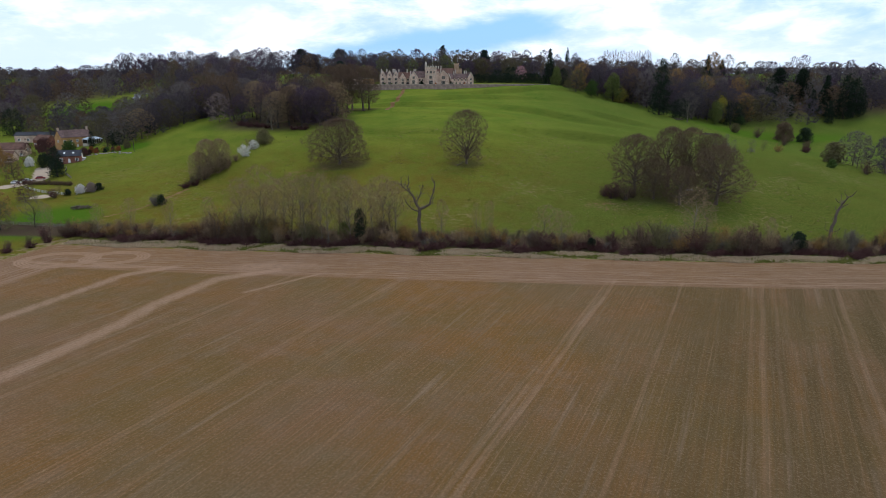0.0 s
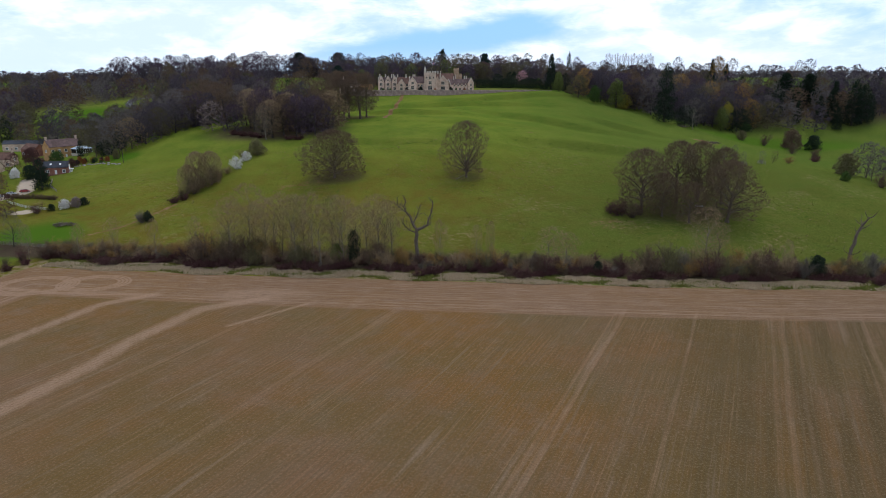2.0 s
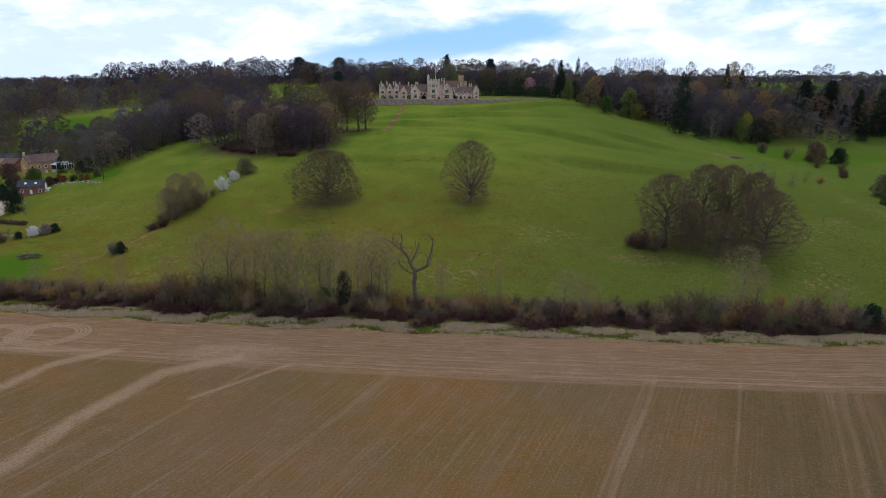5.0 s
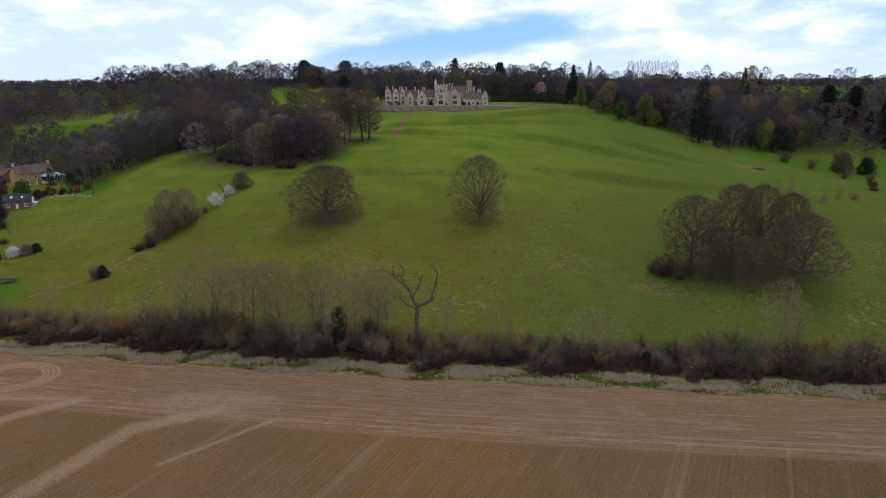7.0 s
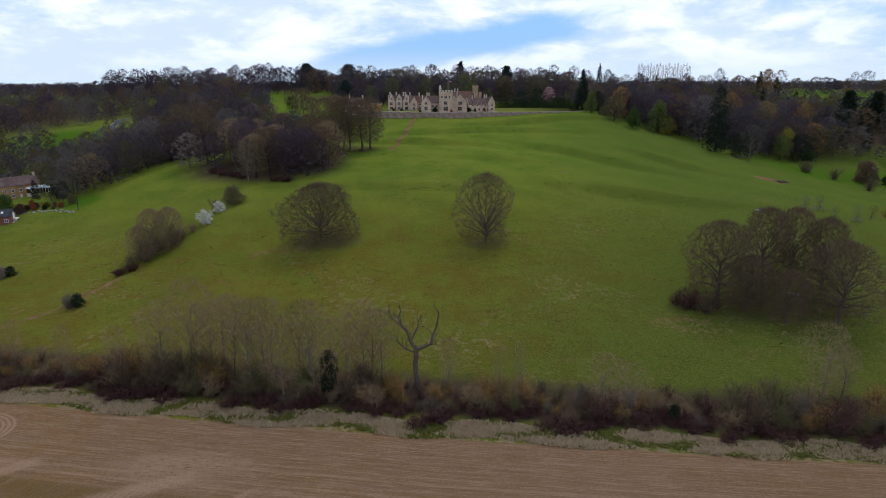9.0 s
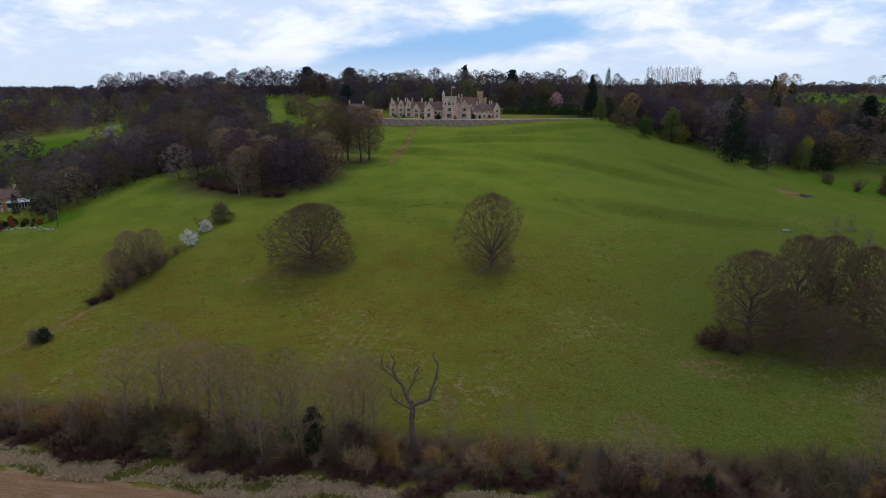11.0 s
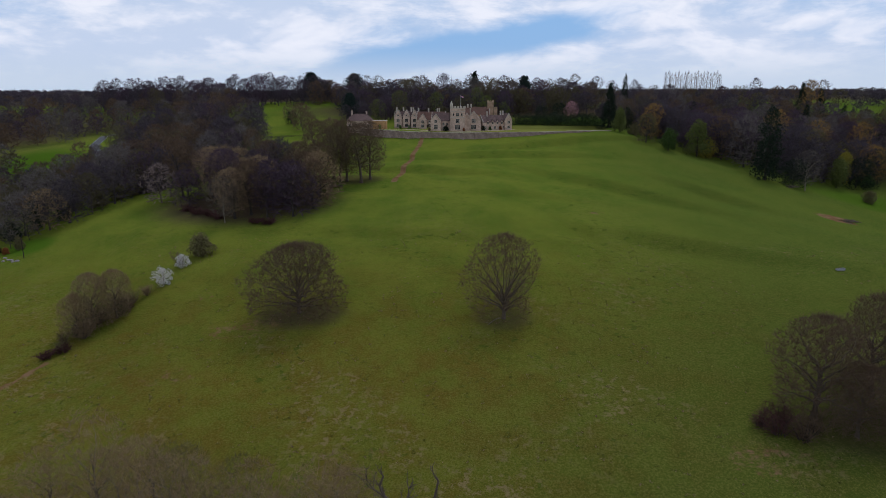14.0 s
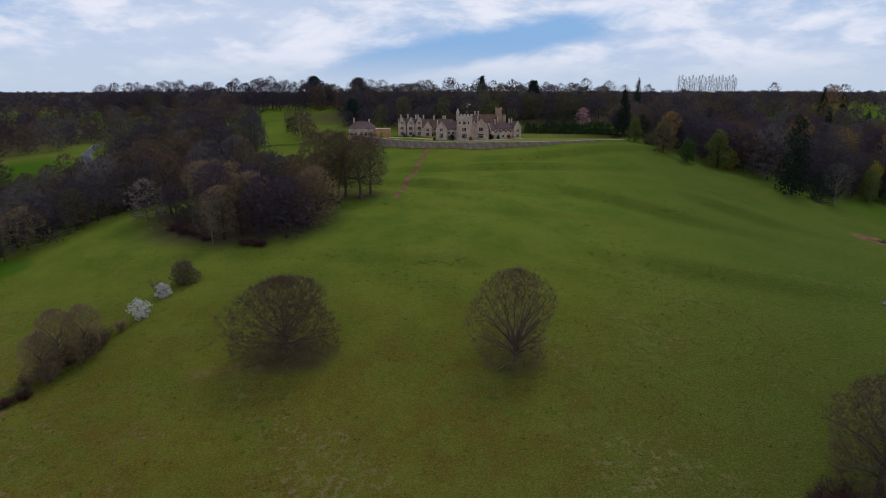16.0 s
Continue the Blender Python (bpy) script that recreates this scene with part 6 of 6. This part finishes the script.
def car(x, y, turn, paint, label):
    c = new("car")
    c.matrix_world = Matrix.Translation((x, y, ground_z(x, y) + .02)) @ pose(0, 0, 0, 0, 0, turn)
    prof = [(-2.1, .35), (2.1, .35), (2.12, .75), (1.2, .92), (.55, 1.42), (-1.3, 1.45), (-1.95, .95), (-2.15, .85)]
    pts = [(px, s, pz) for s in (-.85, .85) for px, pz in prof]
    for k, (px, s, pz) in enumerate(pts):
        if pz > 1.2:
            pts[k] = (px, s * .8, pz)
    n = len(prof)
    body = part("body", shape_bm(pts, [tuple(range(n)), tuple(range(2 * n - 1, n - 1, -1))] + [(i, (i + 1) % n, n + (i + 1) % n, n + i) for i in range(n)]), paint, c)
    for s in (-1, 1):
        part("side_window", shape_bm([(1.0, s * .835, .95), (.5, s * .71, 1.38), (-1.25, s * .71, 1.38), (-1.7, s * .835, .98)], [(0, 1, 2, 3)]), GLASS, c)
    part("windscreen", shape_bm([(1.17, -.76, .97), (1.17, .76, .97), (.6, .64, 1.39), (.6, -.64, 1.39)], [(0, 1, 2, 3)]), GLASS, c)
    for wx in (-1.3, 1.3):
        for wy in (-.78, .78):
            bm = bmesh.new()
            bmesh.ops.create_cone(bm, segments=14, radius1=.33, radius2=.33, depth=.2, cap_ends=True)
            wheel = part("tyre", bm, DARK_WOOD, c, "black rubber tyre", at=Matrix.Translation((wx, wy, .33)) @ pose(0, 0, 0, 90, 0, 0))
            bm = bmesh.new()
            bmesh.ops.create_cone(bm, segments=10, radius1=.2, radius2=.2, depth=.22, cap_ends=True)
            part("rim", bm, METAL, wheel)
    return tagged(c, label, "car", "parked cars")


car(-201, 295, 20, plain("white_car_paint", (.7, .7, .7), (.75, .75, .75), 1, .3, .5), "white car parked on the gravel drive")
car(-197.5, 298, 25, plain("silver_car_paint", (.42, .43, .45), (.48, .49, .5), 1, .3, .5), "silver car parked on the gravel drive")
car(-193, 301, 30, plain("red_car_paint", (.22, .02, .02), (.26, .03, .03), 1, .3, .5), "dark red car parked on the gravel drive")


def fence(name, pts, label, m, step=2.4, h=1.2, rails=3):
    f = new(name)
    f.matrix_world = Matrix.Translation((*pts[0], 0))
    o = Vector((*pts[0], 0))
    post = bpy.data.meshes.new("post")
    bm = block(bmesh.new(), -.07, .07, -.07, .07, -.4, h + .08)
    bm.to_mesh(post)
    bm.free()
    post.materials.append(m)
    for (ax, ay), (bx, by) in zip(pts[:-1], pts[1:]):
        n = max(1, round(math.hypot(bx - ax, by - ay) / step))
        spots = [Vector((ax + (bx - ax) * i / n, ay + (by - ay) * i / n, 0)) for i in range(n + 1)]
        for p in spots:
            p.z = ground_z(p.x, p.y)
            part("post", post, m, f, at=Matrix.Translation(p - o))
        for p, q in zip(spots[:-1], spots[1:]):
            d = q - p
            for r in range(rails):
                z = h * (r + 1) / rails - .1
                up = Vector((0, 0, .06))
                side = Vector((-d.y, d.x, 0)).normalized() * .03
                a, b = p - o + Vector((0, 0, z)), q - o + Vector((0, 0, z))
                part("rail", shape_bm([a - up - side, a - up + side, a + up + side, a + up - side, b - up - side, b - up + side, b + up + side, b + up - side],
                                      [(0, 1, 2, 3), (4, 7, 6, 5), (0, 4, 5, 1), (1, 5, 6, 2), (2, 6, 7, 3), (3, 7, 4, 0)]), m, f)
    return tagged(f, label, "fence")


fence("paddock_fence", [(-190, 284), (-176, 274), (-163, 269)], "pale grey post-and-rail fence beside the drive", GREY_RAIL)
fence("post_and_rail_fence", [(-172, 231), (-150, 227), (-136, 224)], "weathered timber post-and-rail fence below the cottages", FENCE_WOOD)
fence("park_fence", [(-150, 541), (-125, 546), (-102, 551)], "dark timber park fence on the knoll", DARK_WOOD, 3.0)
fence("drive_fence", [(-176, 297), (-184, 306), (-190, 318)], "low timber fence along the drive", FENCE_WOOD)

# gardens below the farmhouse
GD = random.Random(23)
for i in range(16):
    f = i / 15
    tw = ("rust", "yellow", "leaf", "rust", "dark", "purple")[i % 6]
    plant("garden_shrub", "bush", i, -199 + 23 * f + GD.uniform(-2, 2), 352 - 8 * f + GD.uniform(-1, 5), {"rust": "rusty-red garden shrub", "yellow": "yellow-flowering garden shrub", "leaf": "green garden shrub", "dark": "dark evergreen garden shrub", "purple": "purplish garden shrub"}[tw] + " in the rockery", "shrub", tw, BARK, GD.uniform(.3, .55), 1.1, i * 40, "rockery shrubs")
for i in range(24):
    f = i / 23
    x, y = -201 + 34 * f, 347 - 8 * f + GD.uniform(-1.5, 1.5)
    bm = bmesh.new()
    bmesh.ops.create_icosphere(bm, subdivisions=1, radius=1)
    for v in bm.verts:
        v.co *= GD.uniform(.7, 1.2)
    bmesh.ops.scale(bm, vec=(GD.uniform(.5, 1.1), GD.uniform(.4, .8), GD.uniform(.3, .55)), verts=bm.verts)
    me = bpy.data.meshes.new("rock")
    bm.to_mesh(me)
    bm.free()
    me.materials.append(PATH_STONE)
    ob = new("rock", me)
    ob.location = (x, y, ground_z(x, y) + .1)
    tagged(ob, "grey rockery stone below the farmhouse garden", "rock", "rockery stones")
for i in range(11):
    plant("garden_hedge_bush", "thicket", i, -196 + i * 2.6, 293 - i * .8, "dense dark brown clipped hedge by the drive", "hedge", "brown", BARK_DARK, .95, .9, i * 31, "drive hedge")
for i, (x, y, tw, s) in enumerate(((-166, 266, "purple", .8), (-162, 269, "dark", .55), (-158, 272, "white", .75), (-154.5, 274, "blush", .8), (-152, 276, "dark", .65))):
    plant("hedge_bush", "bush" if tw != "purple" else "shrub", i, x, y, "blackthorn hedge bush in white blossom" if tw in ("white", "blush") else "dark hedge bush beside the paddock", "bush", tw, BARK, s, 1.2, i * 60, "paddock hedge")
for x, y, k, tw, s, w, lab in ((-186, 303, "column", "dark", .72, 1.35, "dense dark conifer beside the drive"), (-290, 432, "dome", "dark", 1.5, .8, "large dark evergreen behind the cottages"), (-195, 318, "bush", "dark", 1.2, 1.0, "dark evergreen bush by the drive"),
                               (-207, 352, "bush", "leaf", 1.6, 1.1, "green bushy tree beside the farmhouse"), (-232, 330, "leaftree", "ochre", .8, .9, "tree with ochre spring leaves by the cottages"), (-214, 312, "round", "ochre", .5, .9, "budding ochre tree by the cottages"),
                               (-212, 402, "round", "blush", .4, 1.1, "small blossoming tree behind the farmhouse"), (-205, 440, "leaftree", "yellow", .5, 1.0, "yellow-flowering tree behind the farmhouse"), (-182, 372, "column", "dark", .7, 1.0, "dark conifer at the garden edge"),
                               (-174, 350, "bush", "olive", 1.0, .8, "olive-green bush at the garden edge"), (-179, 352, "slim", "grey", .6, 1.0, "pale bare ash at the garden edge"), (-186, 362, "bush", "dark", 1.6, 1.1, "dark evergreen mass at the garden edge"),
                               (-205, 300, "round", "brown", .5, 1.0, "bare tree beside the parked cars"), (-176, 262, "round", "purple", .45, 1.0, "bare plum tree in the paddock"), (-190, 255, "round", "ochre", .5, 1.1, "budding ochre tree in the paddock"),
                               (-150, 226, "slim", "grey", .6, 1.2, "slender bare tree by the fence"), (-222, 340, "round", "purple", .5, 1.1, "bare purple-twigged tree among the cottages"), (-228, 365, "round", "purple", .45, 1.1, "bare purple-twigged tree among the cottages"),
                               (-240, 320, "round", "ochre", .55, 1.1, "budding ochre tree by the cottages"), (-224, 300, "leaftree", "yellow", .6, 1.0, "yellow-green tree beside the drive"), (-212, 285, "round", "brown", .5, 1.1, "bare brown tree beside the drive"),
                               (-235, 300, "hazy", "olive", .5, 1.0, "olive-budded tree beside the drive"), (-206, 262, "round", "purple", .5, 1.1, "bare plum tree in the paddock"), (-216, 330, "bush", "white", 1.0, 1.0, "white-blossomed bush by the cottages"),
                               (-205, 325, "bush", "dark", 1.4, 1.1, "dark evergreen bush by the drive"), (-212, 345, "bush", "purple", 1.3, 1.1, "purple-leaved bush by the cottages"), (-238, 378, "bush", "purple", 1.5, 1.1, "purple-leaved bush beside the workshop"),
                               (-195, 345, "bush", "purple", .9, 1.1, "bare purplish shrub beside the barn"), (-203, 368, "column", "dark", .45, 1.1, "small dark conifer beside the farmhouse"), (-240, 405, "hazy", "grey", .5, 1.1, "bare grey tree behind the farmhouse"),
                               (-222, 402, "hazy", "olive", .6, 1.1, "olive-budded tree behind the farmhouse"), (-205, 398, "hazy", "grey", .6, 1.1, "bare grey tree behind the farmhouse"), (-192, 385, "hazy", "brown", .6, 1.1, "bare brown tree behind the garden"),
                               (-160, 222, "round", "olive", .5, 1.0, "olive-budded tree by the fence"), (-172, 240, "round", "ochre", .45, 1.1, "budding ochre tree in the paddock"), (-195, 238, "round", "brown", .5, 1.1, "bare tree in the paddock")):
    plant("garden_tree", k, int(-x), x, y, lab, "tree" if k != "bush" else "bush", tw, BARK_DARK, s, w, x * 4)

# ---------------------------------------------------------------- lane in the west wood
def lane():
    b = Build()
    pts = []
    for (ax, ay), (bx, by) in zip(LANE[:-1], LANE[1:]):
        for i in range(8):
            pts.append((ax + (bx - ax) * i / 8, ay + (by - ay) * i / 8))
    for off, wid, lift, name, m, label in ((0, 5.4, .12, "road", ASPHALT, "grey asphalt lane through the wood"), (2.5, .1, .135, "road_line", WHITE, "white painted edge line"), (-2.5, .1, .135, "road_line", WHITE, "white painted edge line")):
        v, f = [], []
        for i, (x, y) in enumerate(pts):
            a, c = pts[max(i - 1, 0)], pts[min(i + 1, len(pts) - 1)]
            d = Vector((c[0] - a[0], c[1] - a[1])).normalized()
            z = max(ground_z(x - d.y * s, y + d.x * s) for s in (-3.5, 0, 3.5)) + lift
            for s in (off - wid / 2, off + wid / 2):
                v.append((x - d.y * s, y + d.x * s, z))
        f = [(2 * i, 2 * i + 1, 2 * i + 3, 2 * i + 2) for i in range(len(pts) - 1)]
        me = bpy.data.meshes.new(name)
        me.from_pydata(v, [], f)
        me.materials.append(m)
        ob = new(name, me)
        if name == "road":
            road = tagged(ob, label, "road", kind="structure")
        else:
            ob.parent = road


lane()

# ---------------------------------------------------------------- small things on the pasture
def trough(x, y, turn):
    t = new("water_trough")
    t.matrix_world = Matrix.Translation((x, y, ground_z(x, y))) @ pose(0, 0, 0, 0, 0, turn)
    bm = bmesh.new()
    block(bm, -1.4, 1.4, -.45, -.38, .1, .75)
    block(bm, -1.4, 1.4, .38, .45, .1, .75)
    block(bm, -1.4, -1.33, -.38, .38, .1, .75)
    block(bm, 1.33, 1.4, -.38, .38, .1, .75)
    block(bm, -1.33, 1.33, -.38, .38, .1, .16)
    part("basin", bm, METAL, t)
    for sx in (-1.1, 1.1):
        part("foot", block(bmesh.new(), sx - .1, sx + .1, -.4, .4, -.1, .1), DARK_WOOD, t)
    part("water_surface", block(bmesh.new(), -1.33, 1.33, -.38, .38, .55, .57), GLASS, t)
    tagged(t, "galvanised feed trough on the pasture", "trough")


trough(120, 324, 10)
trough(99, 252, -20)


def tree_guard(x, y):
    g = new("tree_guard")
    g.matrix_world = Matrix.Translation((x, y, ground_z(x, y)))
    for i in range(4):
        sx, sy = ((-1.2, -1.2), (1.2, -1.2), (1.2, 1.2), (-1.2, 1.2))[i]
        part("post", block(bmesh.new(), sx - .06, sx + .06, sy - .06, sy + .06, -.4, 1.7), FENCE_WOOD, g)
        for z in (.5, 1.0, 1.5):
            bm = block(bmesh.new(), -1.2, 1.2, -.03, .03, z - .05, z + .05)
            part("rail", bm, FENCE_WOOD, g, at=pose(0, 0, 0, 0, 0, 90 * i) @ Matrix.Translation((0, -1.2, 0)))
    tagged(g, "square timber guard round a young tree", "tree guard", "tree guards")


for i, (x, y) in enumerate(((146, 329), (142, 311), (152, 313.5), (139, 326))):
    tree_guard(x, y)
    plant("young_tree", "slim", i, x, y, "young bare tree inside a timber guard", "tree", "grey", BARK, .3, 1.0, i * 50, "young parkland trees")
plant("thorn_tree", "slim", 1, 159, 317, "small leaning bare thorn on the pasture", "tree", "brown", BARK_DARK, .28, 1.1, 0, lean=15)


def log_heap(x, y):
    h = new("log_heap")
    h.matrix_world = Matrix.Translation((x, y, ground_z(x, y)))
    rng = random.Random(41)
    for i in range(46):
        b = Build()
        g, r = rng.uniform(0, 6.28), 4.2 * math.sqrt(rng.random())
        p = Vector((math.cos(g) * r, math.sin(g) * r * .6, rng.uniform(.1, 1.6) * (1 - r / 5.5)))
        d = Vector((rng.gauss(0, 1), rng.gauss(0, .7), rng.gauss(0, .2))).normalized() * rng.uniform(.8, 2.2)
        b.tube([p - d, p, p + d], [rng.uniform(.06, .16)] * 3, 5)
        ob = new("log", b.mesh("log", BARK_PALE if i % 4 == 0 else BARK))
        ob.parent = h
    tagged(h, "heap of cut branches and logs by the hedge", "log heap")


log_heap(-146, 250)
log_heap(168, 462)
log_heap(165, 402)
log_heap(-62, 403)


def pole(x, y):
    p = new("telegraph_pole")
    p.matrix_world = Matrix.Translation((x, y, ground_z(x, y)))
    b = Build()
    b.tube([Vector((0, 0, -.6)), Vector((.05, 0, 4)), Vector((.1, 0, 8))], [.16, .14, .11], 8)
    ob = new("mast", b.mesh("mast", DARK_WOOD))
    ob.parent = p
    part("crossarm", block(bmesh.new(), -.8, 1.0, -.06, .06, 7.3, 7.45), DARK_WOOD, p)
    tagged(p, "dark timber telegraph pole on the pasture", "pole")


pole(-166, 341)


def fallen(x, y, turn):
    b = Build()
    rng = random.Random(8)
    pts, d = bend(Vector((0, 0, 1.6)), Vector((-1, 0, -.25)).normalized(), 6.5, 6, .2, 0, rng)
    b.tube(pts, [.16, .15, .13, .1, .08, .05, .03], 5)
    for j in (2, 3, 4, 5):
        q, e = bend(pts[j], fan(d, .8, j * 1.7), 1.8, 3, .25, 0, rng)
        b.tube(q, [.06, .05, .03, .02], 4)
    ob = new("fallen_limb", b.mesh("fallen_limb", BARK_PALE))
    ob.matrix_world = Matrix.Translation((x, y, ground_z(x, y))) @ pose(0, 0, 0, 0, 0, turn)
    tagged(ob, "pale broken limb hanging to the ground from an oak", "branch")


fallen(9.2, 284, 15)


def tufts():
    """Dry grass on the verge and tussocks on the pasture."""
    rng = random.Random(61)
    for name, tw, label, n, where in (("dry_grass", "straw", "pale dry grass along the field verge", 17000, "verge"), ("verge_grass", "grass", "green grass along the field verge", 3500, "verge"), ("tussocks", "ash", "tan tussocks scattered over the pasture", 1500, "past"), ("rough_grass", "grass", "rough grass tufts scattered over the pasture", 4000, "past")):
        xs, ys = [], []
        while len(xs) < n:
            if where == "verge":
                x = rng.uniform(-128, 170)
                y = float(field_edge(x)) + rng.uniform(.3, 6.4) + 1.0 * math.sin(x * .19)
                keep = (noise.noise(Vector((x * .11, y * .25, 2.0))) + rng.uniform(-.25, .25) > -.05) == (tw == "straw")
            else:
                x, y = rng.uniform(-125, 150), rng.uniform(212, 345)
                keep = noise.noise(Vector((x * .045, y * .06, 7.0 if tw == "straw" else 3.0))) + .5 * noise.noise(Vector((x * .2, y * .2, 4.0))) > (.3 if tw == "straw" else -.1)
            if keep:
                xs.append(x)
                ys.append(y)
        zs = heights(np.array(xs), np.array(ys))
        b = Build()
        for x, y, z in zip(xs, ys, zs):
            s = rng.uniform(.3, .9) * (1.0 if where == "verge" else .7)
            for _ in range(5):
                d = Vector((rng.gauss(0, .6), rng.gauss(0, .6), rng.uniform(.35, 1))).normalized()
                b.sliver(Vector((x + rng.uniform(-.3, .3), y + rng.uniform(-.3, .3), z - .03)), d, s, s * (.5 if where == "verge" else .3), rng)
        tagged(new(name, b.mesh(name, TWIG[tw])), label, "grass", kind="stuff")


tufts()
